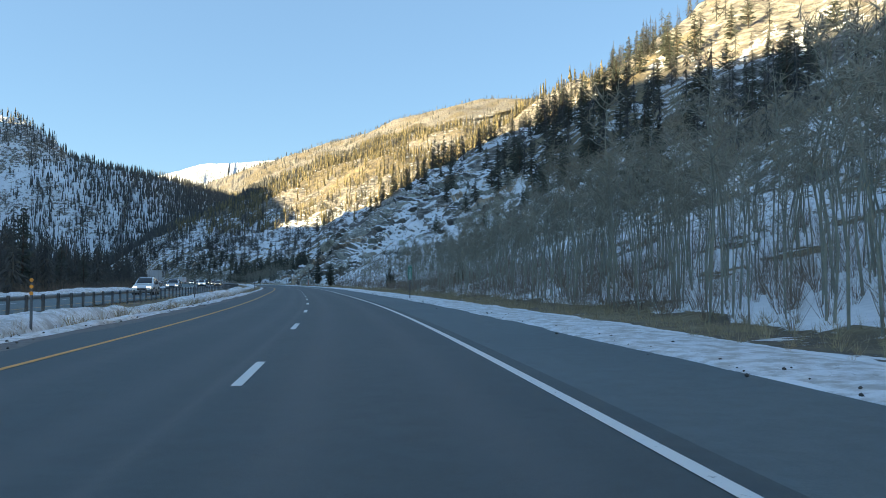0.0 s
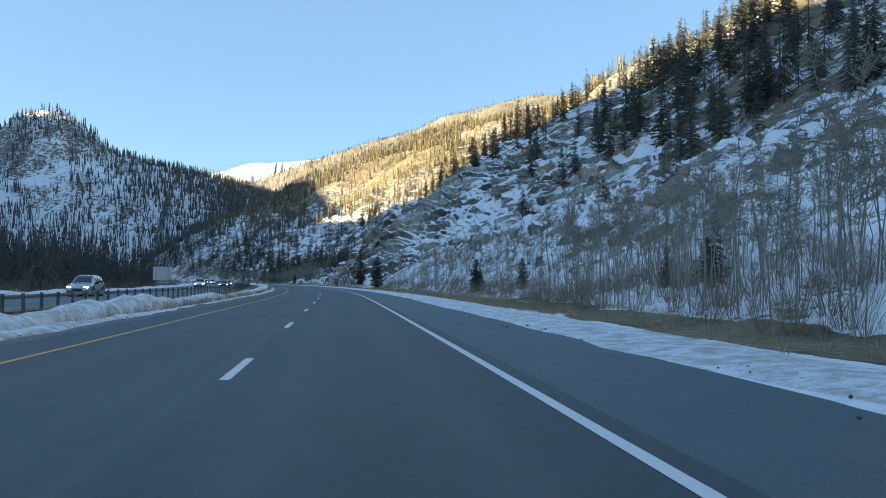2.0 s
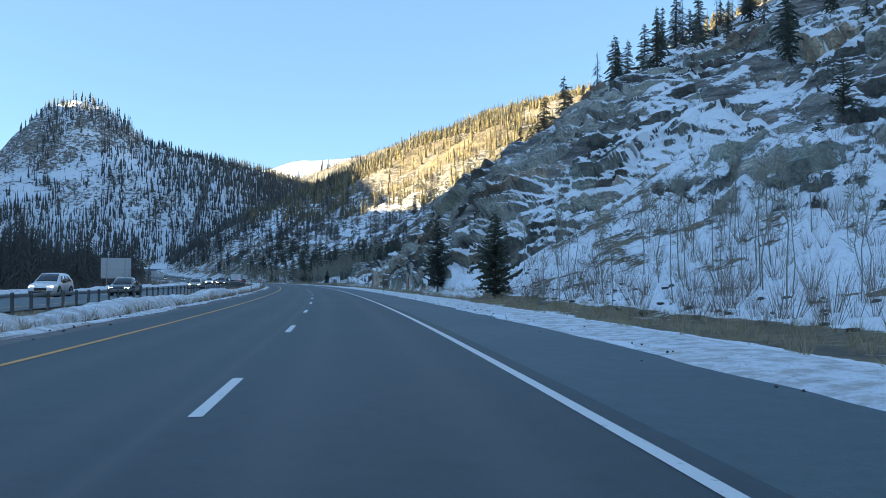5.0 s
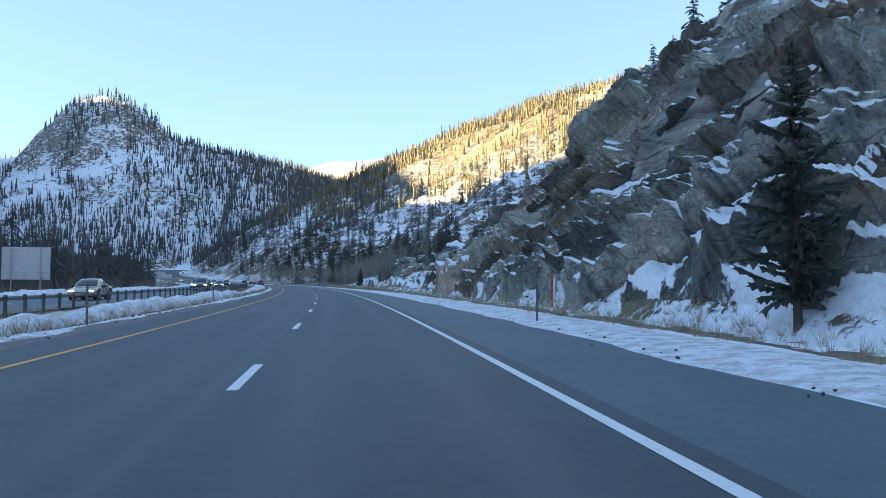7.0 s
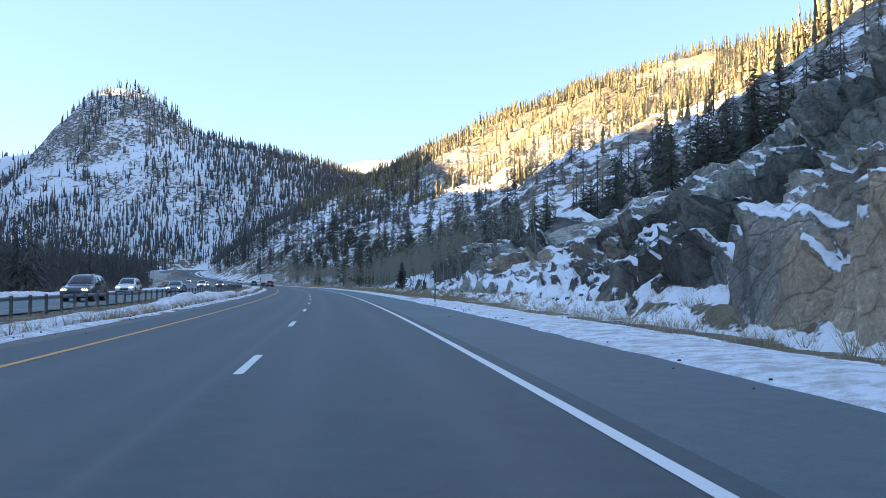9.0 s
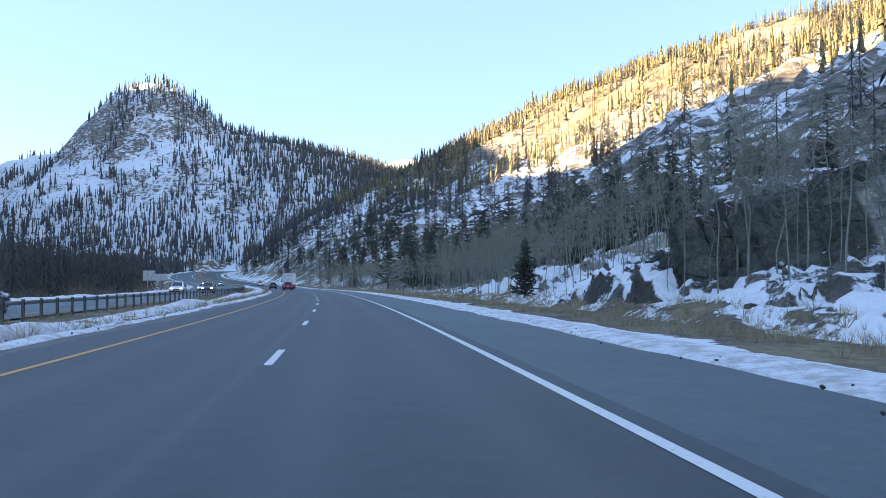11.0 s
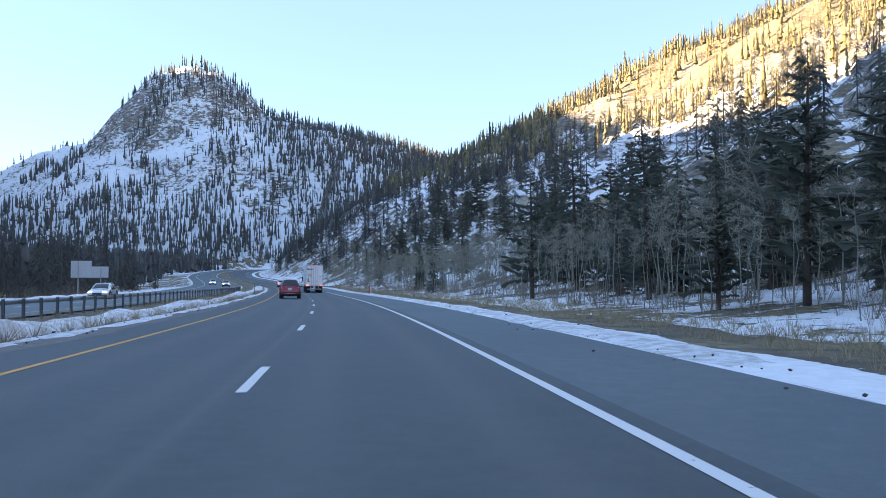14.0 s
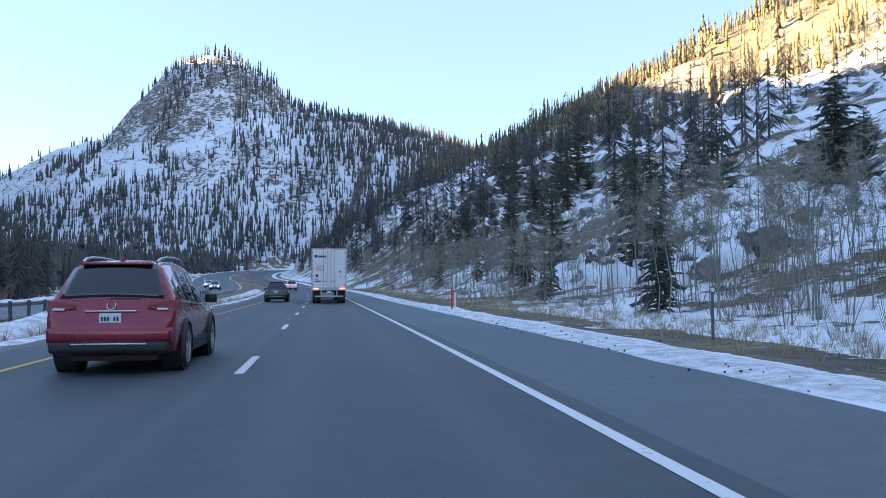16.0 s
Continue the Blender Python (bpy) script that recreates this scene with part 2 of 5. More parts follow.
def _hash(ix, iy, seed):
    h = (ix.astype(np.int64) * 374761393 + iy.astype(np.int64) * 668265263 + seed * 1274126177) & 0xffffffff
    h = ((h ^ (h >> 13)) * 1274126177) & 0xffffffff
    return ((h ^ (h >> 16)) & 0xffff) / 65535.0


def value_noise(x, y, seed=0):
    ix, iy = np.floor(x), np.floor(y)
    fx, fy = x - ix, y - iy
    fx, fy = fx * fx * (3 - 2 * fx), fy * fy * (3 - 2 * fy)
    a, b, c, d = (_hash(ix + i, iy + j, seed) for i, j in ((0, 0), (1, 0), (0, 1), (1, 1)))
    return (a * (1 - fx) + b * fx) * (1 - fy) + (c * (1 - fx) + d * fx) * fy


def fbm(x, y, octaves=5, seed=0, gain=0.5):
    z, amp, tot = 0.0, 1.0, 0.0
    for k in range(octaves):
        z, tot = z + amp * value_noise(x * 2 ** k + 17.3 * k, y * 2 ** k - 9.1 * k, seed + k), tot + amp
        amp *= gain
    return z / tot - 0.5


def blocks(x, y, seed=0):
    """Jointed rock: in each cell of an uneven net a tilted flat of its own height, -0.5 to 0.5."""
    ix, iy = np.floor(x), np.floor(y)
    best, out = np.full(np.shape(x), 9.0), np.zeros(np.shape(x))
    for i in (-1, 0, 1):
        for j in (-1, 0, 1):
            cx, cy = ix + i, iy + j
            dx, dy = x - cx - _hash(cx, cy, seed), y - cy - _hash(cx, cy, seed + 1)
            d = dx * dx + dy * dy
            h = _hash(cx, cy, seed + 2) - 0.5 + dx * (_hash(cx, cy, seed + 3) - 0.5) * 0.9 + dy * (_hash(cx, cy, seed + 4) - 0.5) * 0.9
            out, best = np.where(d < best, h, out), np.minimum(best, d)
    return out


# hillside beside the road: its height 20, 30, 45, 60, 100 and 170 m to the right of the camera's lane
HILL_U = [-50, 10, 13, 20, 30, 45, 60, 100, 170, 1400]
HILL = np.array([
    (90, 2, 6, 13, 21, 46, 104),
    (145, 0.5, 5, 13, 22, 48, 104),
    (205, 3, 9, 16.5, 27, 55, 116),
    (225, 6, 13, 20, 28, 55, 116),
    (245, 13, 19, 25, 31, 53, 112),
    (269, 15.5, 22, 29, 36, 52, 106),
    (283, 10, 17.5, 27, 36, 53, 105),
    (302, 7.5, 15.5, 27, 37, 56, 104),
    (318, 4, 10, 24, 31, 49, 95),
    (338, 5, 8, 15, 24, 46, 92),
    (362, 4.8, 7.5, 11.5, 19.5, 43, 94),
    (394, 3.2, 5.2, 9, 17.5, 45, 97),
    (418, 1, 3, 9, 18, 46, 99),
    (540, 1, 4, 12, 21, 40, 76),
    (630, 4, 9, 16, 23, 38, 71),
    (760, 6, 14, 24, 34, 52, 90)])
_hs, _hu = np.arange(-600, 5200, 3.0), np.arange(-10, 420, 1.0)
_rows = np.stack([np.interp(_hs, HILL[:, 0], HILL[:, k]) for k in range(1, 7)], 1)
_rows = np.stack([np.convolve(np.pad(c, 3, mode="edge"), np.ones(7) / 7, mode="valid") for c in _rows.T], 1)
_table = np.stack([np.interp(_hu, HILL_U, [0, 0, 0.12 * r[0], *r, r[-1] + 660]) for r in _rows])
_table = np.stack([np.convolve(np.pad(r, 3, mode="edge"), np.ones(7) / 7, mode="valid") for r in _table])
_table = np.where(_hu[None] < 16, np.minimum(_table, np.maximum(_hu[None] - 10.5, 0) * 1.1), _table)


def hillside(s, u):
    """Bilinear reading of the hillside's height."""
    i, j = np.clip((s + 600) / 3, 0, len(_hs) - 1.01), np.clip(u + 10, 0, len(_hu) - 1.01)
    i0, j0 = i.astype(int), j.astype(int)
    a, b = i - i0, j - j0
    z = (_table[i0, j0] * (1 - a) + _table[i0 + 1, j0] * a) * (1 - b) + (_table[i0, j0 + 1] * (1 - a) + _table[i0 + 1, j0 + 1] * a) * b
    return z + np.maximum(u - 419, 0) * 0.45


RIDGES = [
    # a crest as points x, y, z; then how steeply its flanks fall
    ([(-1010, 1195, 88), (-940, 1200, 116), (-895, 1204, 142), (-845, 1207, 160), (-790, 1200, 165), (-755, 1193, 168), (-726, 1189, 178), (-690, 1188, 186), (-643, 1193, 190), (-593, 1200, 195), (-542, 1210, 180), (-493, 1215, 168), (-440, 1300, 160), (-395, 1520, 155)], 0.80),
    ([(-706, 1178, 206), (-680, 1188, 234), (-645, 1193, 243), (-615, 1197, 236), (-585, 1200, 216)], 1.5),
    # the next three crests are unseen, added to throw shade across the slopes
    ([(-640, -500, 275), (-640, 200, 245), (-650, 450, 200), (-720, 680, 172), (-880, 850, 208), (-1010, 1000, 215), (-1150, 1150, 235), (-1300, 1300, 240)], 0.75),
    ([(-655, 530, 205), (-690, 612, 226), (-730, 697, 256), (-800, 782, 278), (-890, 900, 290)], 1.8),
    ([(-900, 880, 300), (-1010, 1010, 360), (-1080, 1065, 345)], 1.7),
    ([(700, 2500, 560), (150, 2900, 655), (-120, 3000, 610), (-330, 3000, 450), (-600, 2900, 350)], 0.42),
    ([(-1500, 4000, 490), (-1180, 4050, 590), (-1000, 4100, 600), (-700, 4200, 640), (-300, 4300, 600)], 0.5),
]


def ridge(x, y, pts, fall):
    best, near = np.full(np.shape(x), -1e9), np.zeros(np.shape(x))
    for (ax, ay, az), (bx, by, bz) in zip(pts, pts[1:]):
        dx, dy = bx - ax, by - ay
        t = np.clip(((x - ax) * dx + (y - ay) * dy) / (dx * dx + dy * dy), 0, 1)
        d = np.hypot(x - ax - t * dx, y - ay - t * dy)
        h = az + t * (bz - az) - fall * (np.sqrt(d * d + 144) - 12)
        best, near = np.where(h > best, h, best), np.where(h > best, d, near)
    return best, near


def land(s, u, bare=False):
    """Height of the ground, how far it is rock, and what it was worked out from."""
    p = road(s, u)
    x, y, zr = p[..., 0], p[..., 1], p[..., 2]
    shift = 3.0 * fbm(s / 16.0, u / 30.0, 3, 11) * smooth(8, 14, u)
    v = np.maximum(u - 11 + shift, 0)
    hill = hillside(s, u + shift)
    hill = hill + 4.6 * np.exp(-((s - 549) / 11) ** 2 - ((u - 30) / 6.5) ** 2) + 9 * np.exp(-((s - 640) / 38) ** 2 - ((u - 46) / 14) ** 2)
    cap = 150 + 70 * smooth(500, 1100, s)
    hill = np.where(hill > 90, 90 + cap * (1 - np.exp(-(hill - 90) / cap)), hill)
    hill = hill + fbm(x / 60, y / 60, 4, 3) * np.clip(v * 0.28 - 4, 0, 24) + fbm(x / 13, y / 13, 4, 5) * np.clip(v * 0.14, 0, 4.5)
    # left of the oncoming roadway: river flat, then the far side
    left = np.maximum(-u - 46, 0)
    flat = -1.5 * smooth(28, 36, -u) + 0.03 * left + fbm(x / 20, y / 20, 3, 9) * smooth(30, 45, -u) * 2
    far, near_crest = np.full(np.shape(x), -1e9), np.full(np.shape(x), 1e9)
    for pts, fall in RIDGES:
        h, d = ridge(x, y, pts, fall)
        far, near_crest = np.where(h > far, h, far), np.where(h > far, d, near_crest)
    far = far + fbm(x / 150, y / 150, 6, 31) * np.clip(near_crest * 0.5, 4, 60)
    z = zr + np.where(u > 0, hill, flat)
    keep = smooth(1200, 950, s)                     # the valley floor ends round the next bend
    lift = np.where(u < 0, np.minimum(far, zr + np.maximum(-u - 34, 0)), np.minimum(far, zr + np.maximum(u - 60, 0) * 1.2))
    z = np.maximum(z, keep * lift + (1 - keep) * far)
    high = z - zr
    cliff = smooth(212, 235, s) * smooth(318, 300, s) * smooth(12, 16, u + shift) * smooth(62, 40, u)
    knob = (smooth(326, 336, s) * smooth(372, 362, s) + smooth(384, 394, s) * smooth(420, 408, s)) * smooth(12, 15, u + shift) * smooth(34, 26, u)
    outcrop = smooth(-0.07, 0.04, fbm(x / 40, y / 40, 4, 21)) * smooth(14, 30, v) * (u > 0)
    cragg = smooth(-0.14, 0.0, fbm(x / 60, y / 60, 5, 41)) * smooth(20, 45, high) * (u < 60)
    cragg = np.maximum(cragg, 0.85 * smooth(15, 30, high) * (s > 880) * (u < 40))
    rock = np.clip(np.maximum.reduce([cliff, knob, outcrop * 0.9, cragg]), 0, 1)
    if bare:
        return z, rock, x, y, zr, v
    # ledges, and jointed blocks that stand out of the slope where it is rock
    a, b = x * 0.8 + y * 0.6, -x * 0.6 + y * 0.8
    step = np.where(s > 900, 13.0, 6.0)
    ph = (z + 0.16 * b) / step + 2.2 * fbm(x / 50, y / 50, 3, 45) + np.where(s > 900, 0.0, 1.6) * fbm(x / 11, y / 11, 3, 47)
    z = z + rock * step * np.where(s > 900, 0.42, 0.16) * (smooth(0.30, 0.72, ph - np.floor(ph)) - (ph - np.floor(ph)))
    lean = smooth(0, 9, np.maximum(v, left))
    z = z + rock * lean * (blocks(a / 15, b / 11, 65) * 3.4 * (s < 900) + blocks(a / 7, b / 4.5, 61) * 2.6 + blocks(a / 2.6, b / 1.8, 71) * 0.9) * np.where(s > 900, 0.8, 1.0)
    return z, rock, x, y, zr, v


def graded(*spans):
    """Grid lines: (from, to, step at the start, step at the end) in turn."""
    out = []
    for a, b, p, q in spans:
        x = a
        while x < b - 1e-6:
            out.append(x)
            x += p + (q - p) * (x - a) / (b - a)
    return np.array(out + [spans[-1][1]])


def grid_mesh(name, pts, mat, smooth_faces=True):
    """A sheet from an array of points rows x columns x 3."""
    r, c = pts.shape[:2]
    i = np.arange(r * c).reshape(r, c)
    quads = np.stack([i[:-1, :-1], i[:-1, 1:], i[1:, 1:], i[1:, :-1]], -1).reshape(-1, 4)
    me = bpy.data.meshes.new(name)
    me.vertices.add(r * c)
    me.vertices.foreach_set("co", pts.reshape(-1).astype(np.float32))
    me.loops.add(len(quads) * 4)
    me.loops.foreach_set("vertex_index", quads.reshape(-1).astype(np.int32))
    me.polygons.add(len(quads))
    me.polygons.foreach_set("loop_start", np.arange(0, len(quads) * 4, 4, dtype=np.int32))
    me.polygons.foreach_set("loop_total", np.full(len(quads), 4, dtype=np.int32))
    me.update(calc_edges=True)
    me.materials.append(mat)
    if smooth_faces:
        me.shade_smooth()
    return me


def attribute(me, name, values):
    a = me.attributes.new(name, 'FLOAT', 'POINT')
    a.data.foreach_set("value", np.ascontiguousarray(values.reshape(-1), dtype=np.float32))


CRAGS = [(212, 324, 10.5, 66), (322, 378, 11, 42), (374, 417, 12, 36), (150, 216, 24, 66), (528, 571, 19, 42), (590, 705, 28, 78)]      # bare crags: from, to along the road, and across
gs = graded((-160, -10, 12, 2), (-10, 480, 1.8, 1.8), (480, 900, 1.8, 4.5), (900, 1450, 4.5, 6.5), (1450, 4600, 9, 60))
gu = graded((-1100, -320, 40, 5.5), (-320, -60, 5.5, 4), (-60, -26, 4, 1.5), (-26, 5, 5, 5), (5, 16, 0.6, 0.6), (16, 60, 0.75, 1.1), (60, 300, 1.2, 5), (300, 1300, 6, 45))
GS, GU = np.meshgrid(gs, gu, indexing="ij")
gz, grock, gx, gy, gzr, gv = land(GS, GU)
under = (GU > -26.5) & (GU < 5.4) & (GS < 1050)
gz = np.where(under, gzr - 0.12, gz)
verge = (GU >= 5.4) & (gv <= 0)
gz = np.where(verge, gzr - 0.05 + 0.10 * fbm(gx / 1.3, gy / 1.3, 3, 81) + 0.05, gz)
me = grid_mesh("ground", np.stack([gx, gy, gz], -1), M_ground)
near = 1.2 * smooth(320, 340, GS)                    # the ploughed strip narrows further on
edge = GU + near + 1.6 * fbm(gx / 3, gy / 3, 3, 97)
ggrass = np.where((edge > 8.3) & (edge < 11.6 - 2.2 * smooth(205, 215, GS) * (GS < 330) - 0.9 * smooth(430, 470, GS)), 0.48, 0.0) + (0.10 * smooth(170, 140, GS) + 0.28 * smooth(225, 245, GS)) * smooth(-0.12, 0.2, fbm(gx / 7, gy / 7, 4, 99)) * (edge > 10) * (GU < 70) * (GS < 750) + 0.25 * smooth(0.1, 0.3, fbm(gx / 25, gy / 25, 3, 91)) * (GS < 880) * (GU > 40)
ggrass = np.where((GU < -27) & (gz < gzr + 9), 0.30 + 0.6 * fbm(gx / 9, gy / 9, 3, 93), ggrass)
high = gz - gzr
thaw = smooth(52, 74, high + 14 * fbm(gx / 30, gy / 30, 3, 95)) * (GU > 0) * (GS < 1100)     # the sun has melted most of it up there
gsnow = np.where(verge & (GU < 8.2 - near), 0.8, 0.0) + 0.28 * smooth(205, 215, GS) * smooth(254, 248, GS) * smooth(9.5, 11, GU) * smooth(19, 16, GU) + 0.22 * smooth(9.6, 10.6, edge) * smooth(18, 13, edge) * (GS > 250) * (GS < 330) + 0.06 * smooth(3500, 3900, gy) + 0.04 * smooth(150, 168, GS) * smooth(222, 214, GS) * smooth(10.5, 12, GU) * smooth(40, 28, GU) - 0.30 * thaw - 0.02 * smooth(400, 430, GS) * smooth(700, 650, GS) * smooth(12, 14, edge) * smooth(46, 34, GU) + 0.05 * smooth(11, 12.5, edge) * smooth(60, 40, GU) * smooth(200, 170, GS) - 0.75 * (gy > 1800) * (gy < 3500) + (0.25 + 0.5 * fbm(gx / 16, gy / 16, 5, 87)) * smooth(900, 980, GS) * (GS < 1700) * (GU < 60)
for s0, s1, u0, u1 in CRAGS:                     # the ground lies under the bare crags
    gz = gz - 1.6 * smooth(s0 + 4, s0 + 9, GS) * smooth(s1 - 4, s1 - 9, GS) * smooth(u0 + 1.1, u0 + 2.2, GU) * smooth(u1 - 3, u1 - 12, GU)
me.vertices.foreach_set("co", np.stack([gx, gy, gz], -1).reshape(-1).astype(np.float32))
me.update()
attribute(me, "rock", grock)
attribute(me, "grass", ggrass)
attribute(me, "snow", gsnow)
ground = tagged(new("ground", me), "mountain valley ground with patchy snow, rock and dry grass", "ground", kind="structure")

# ---- roads and markings ----
def strip(name, s0, s1, step, us, h, mat, wobble=0.0, seed=0):
    """A band along the road with the cross-section us (list of u, or of (u, h))."""
    ss = np.arange(s0, s1 + step * 0.5, step)
    sec = [(q if hasattr(q, "__len__") else (q, 0.0)) for q in us]
    pts = np.stack([road(ss, np.asarray(u) + wobble * fbm(ss / 2.3, ss * 0 + k, 4, seed + k), h + dh) for k, (u, dh) in enumerate(sec)], 1)
    return grid_mesh(name, pts, mat)


def strip_thing(name, label, category, *args, **kw):
    me = strip(name, *args, **kw)
    return tagged(new(name, me), label, category, kind="structure")


us = list(np.arange(-6.9, 2.75, 0.12))
me = strip("road", -160, 1040, 4, us, 0.0, M_asphalt)
uu = np.tile(np.array(us), len(np.arange(-160, 1042, 4)))
tracks = sum(np.exp(-((uu - c) / 0.32) ** 2) for c in (-4.05, -2.35, -0.5, 1.25))
tracks = tracks * 0.8 + 1.3 * np.exp(-((uu + 1.62) / 0.10) ** 2)      # and the pale lane joint
attribute(me, "wear", np.clip(tracks, 0, 1.2))
tagged(new("road", me), "dark asphalt carriageway with pale wheel tracks", "road", kind="structure")
strip_thing("shoulder", "dusty grey asphalt road shoulder", "road shoulder", -160, 1040, 3, [2.6, 4, 5.2, 5.5], -0.004, M_shoulder)
me = strip("oncoming_road", -160, 1040, 4, list(np.arange(-26.0, -12.6, 0.4)), 0.0, M_shoulder)
tagged(new("oncoming_road", me), "grey asphalt carriageway for oncoming traffic", "road", kind="structure")
strip_thing("edge_line", "solid white painted edge line", "road marking", -160, 1040, 4, [2.27, 2.42], 0.006, M_white)
strip_thing("yellow_line", "solid yellow painted edge line", "road marking", -160, 1040, 4, [-5.1, -4.97], 0.006, M_yellow)

# ---- bare crags ----
def slabs(dip, bed, thick, length, seed):
    """Bedded rock: beds that jut out at their foot and lean back upwards, broken across into blocks. Also a tone and a hue for each block."""
    n = bed / thick + 1.3 * fbm(dip / (3 * length), bed / (5 * thick), 3, seed + 5)
    i = np.floor(n)
    f = n - i
    d = dip / length * (0.7 + 0.6 * _hash(i, i * 0, seed + 1)) + 9 * _hash(i, i * 0 + 3, seed + 2)
    j = np.floor(d)
    g = d - j
    h = _hash(i, j, seed + 3)
    gap = np.minimum(np.minimum(g, 1 - g) * length, f * thick)
    out = 0.75 * (h - 0.5) + 0.8 * (0.5 - f) + 0.5 * (g - 0.5) * (_hash(i, j, seed + 6) - 0.5) - 0.35 * np.exp(-(gap / (0.045 * thick + 0.05)) ** 2)
    return out, _hash(i, j, seed + 4), _hash(i, j, seed + 7)


def crag(s0, s1, u0, u1, step, snow, seed, label, rugged=1.0, foot=lambda s: -3.0 + 0 * s):
    """A rock face over the hillside, pushed out of it block by block; its rim dips under the ground."""
    ss, uu = np.arange(s0, s1, step), np.array([u0])
    prof = np.arange(u0, u1, 0.25)
    S, U = np.meshgrid(ss, prof, indexing="ij")
    z = land(S, U, True)[0]
    # even steps along each profile, so that steep parts are as fine as flat ones
    run = np.cumsum(np.hypot(0.25, np.diff(z, axis=1, prepend=z[:, :1])), 1)
    n = int(run.mean(0)[-1] / step)
    pu = np.stack([np.interp(np.linspace(0, r[-1], n), r, prof) for r in run])
    S = np.repeat(ss[:, None], n, 1)
    z, rock, x, y, zr, v = land(S, pu, True)
    p = np.stack([x, y, z], -1)
    ds, dw = np.gradient(p, axis=0), np.gradient(p, axis=1)
    nrm = np.cross(ds, dw)
    nrm /= np.linalg.norm(nrm, axis=-1, keepdims=True) + 1e-9
    nrm *= np.sign(nrm[..., 2:3] + 1e-9)
    w = np.linspace(0, 1, n)[None] * run[:, -1:]
    ws, ww = S + 5 * fbm(S / 14, w / 14, 3, seed + 61), w + 4 * fbm(S / 11, w / 11, 3, seed + 63)
    dip = ws * 0.86 - ww * 0.5                     # along the beds, and across them
    bed = ws * 0.5 + ww * 0.86
    coarse, tone, hue = slabs(dip, bed, 4.2, 10.0, seed)
    middle, tone_m, _ = slabs(dip + 3, bed, 1.5, 4.0, seed + 9)
    small, tone_s, _ = slabs(dip + 1, bed, 0.6, 1.7, seed + 19)
    out = 2.9 * coarse + 1.0 * middle + 0.28 * small + 1.5 * blocks(dip / 7, bed / 6, seed + 23) + 1.1 * blocks(ws / 3.1, ww / 2.5, seed + 25) + 0.4 * blocks(ws / 1.3, ww / 1.1, seed + 27)
    # where the slope lies back the rock breaks up into rounded knobs
    knobs = 3.6 * blocks(ws / 13, ww / 9, seed + 71) + 1.7 * blocks(ws / 5, ww / 4, seed + 73) + 0.7 * blocks(ws / 2, ww / 1.6, seed + 77)
    steep = smooth(0.5, 0.95, np.abs(dw[..., 2]) / (np.hypot(dw[..., 0], dw[..., 1]) + 1e-6) + 0.8 * fbm(S / 16, w / 16, 2, seed + 79))
    out = knobs + (out - knobs) * steep
    out = rugged * out + 2.6 * fbm(S / 12, w / 12, 4, seed + 29) + 0.3 * fbm(S / 1.1, w / 1.1, 3, seed + 31)
    rim = smooth(s0, s0 + 6, S) * smooth(s1, s1 - 6, S) * smooth(0, 9, run[:, -1:] - w)
    base = smooth(0, 2.0, w - np.maximum(foot(S), 0))
    shove = np.maximum((out * 0.8 + 0.25) * base, -0.05 - 3.0 * smooth(2, 10, w)) + 0.7 * base * smooth(14, 5, w) * (blocks(ws / 1.7, ww / 1.3, seed + 83) + 0.3 + blocks(ws / 0.8, ww / 0.7, seed + 87) * 0.4)
    q = p + nrm * (shove * rim - 0.9 * (1 - rim))[..., None]
    q[..., 2] -= 1.3 * (1 - smooth(0, 1.3, w))
    q[..., 0] += rim * 0.18 * fbm(S / 0.9, w / 0.9, 2, seed + 41)
    me = grid_mesh("rock_face", q, M_crag, smooth_faces=False)
    attribute(me, "tone", 0.55 * tone + 0.3 * tone_m + 0.15 * tone_s)
    attribute(me, "hue", hue)
    attribute(me, "snow", np.full(S.shape, snow) + (0.24 + 0.6 * fbm(S / 3, w / 3, 3, seed + 59)) * smooth(2.4, 1.2, w) + 0.12 * smooth(4.0, 0.5, w + 3 * fbm(S / 5, w / 5, 3, seed + 57)) + (0.13 * smooth(256, 236, S) * smooth(17, 6, w) + 0.10 * smooth(244, 224, S) - 0.07 * smooth(236, 250, S) * smooth(282, 270, S) + 0.20 * smooth(276, 294, S) * smooth(9, 18, w) - 0.05 * smooth(276, 288, S) * smooth(18, 9, w)) * (s0 == 212) + 0.34 * fbm(S / 7, w / 7, 4, seed + 51) + 0.34 * fbm(S / 1.9, w / 1.9, 3, seed + 55) + (1 - steep) * (0.06 + 0.5 * fbm(S / 15, w / 12, 3, seed + 53)))
    return tagged(new("rock_face", me), label, "rock face", kind="structure")


crag(*CRAGS[0], 0.24, 0.13, 101, "steep banded gneiss road cut with snow on its ledges", 1.0, lambda s: 1.2 * smooth(252, 236, s) - 0.6)
crag(*CRAGS[1], 0.28, 0.04, 131, "grey rock knob with snow patches beside the road", 0.7)
crag(*CRAGS[2], 0.30, -0.02, 151, "low rock slab with snow beside the road", 0.45)
crag(*CRAGS[3], 0.6, 0.14, 171, "snowy rock slope above the aspens", 0.8)
crag(*CRAGS[4], 0.45, 0.16, 191, "snow-capped rock knob among the roadside trees", 0.5)
crag(*CRAGS[5], 0.75, 0.14, 211, "snowy rock spur of the mountainside", 1.2)

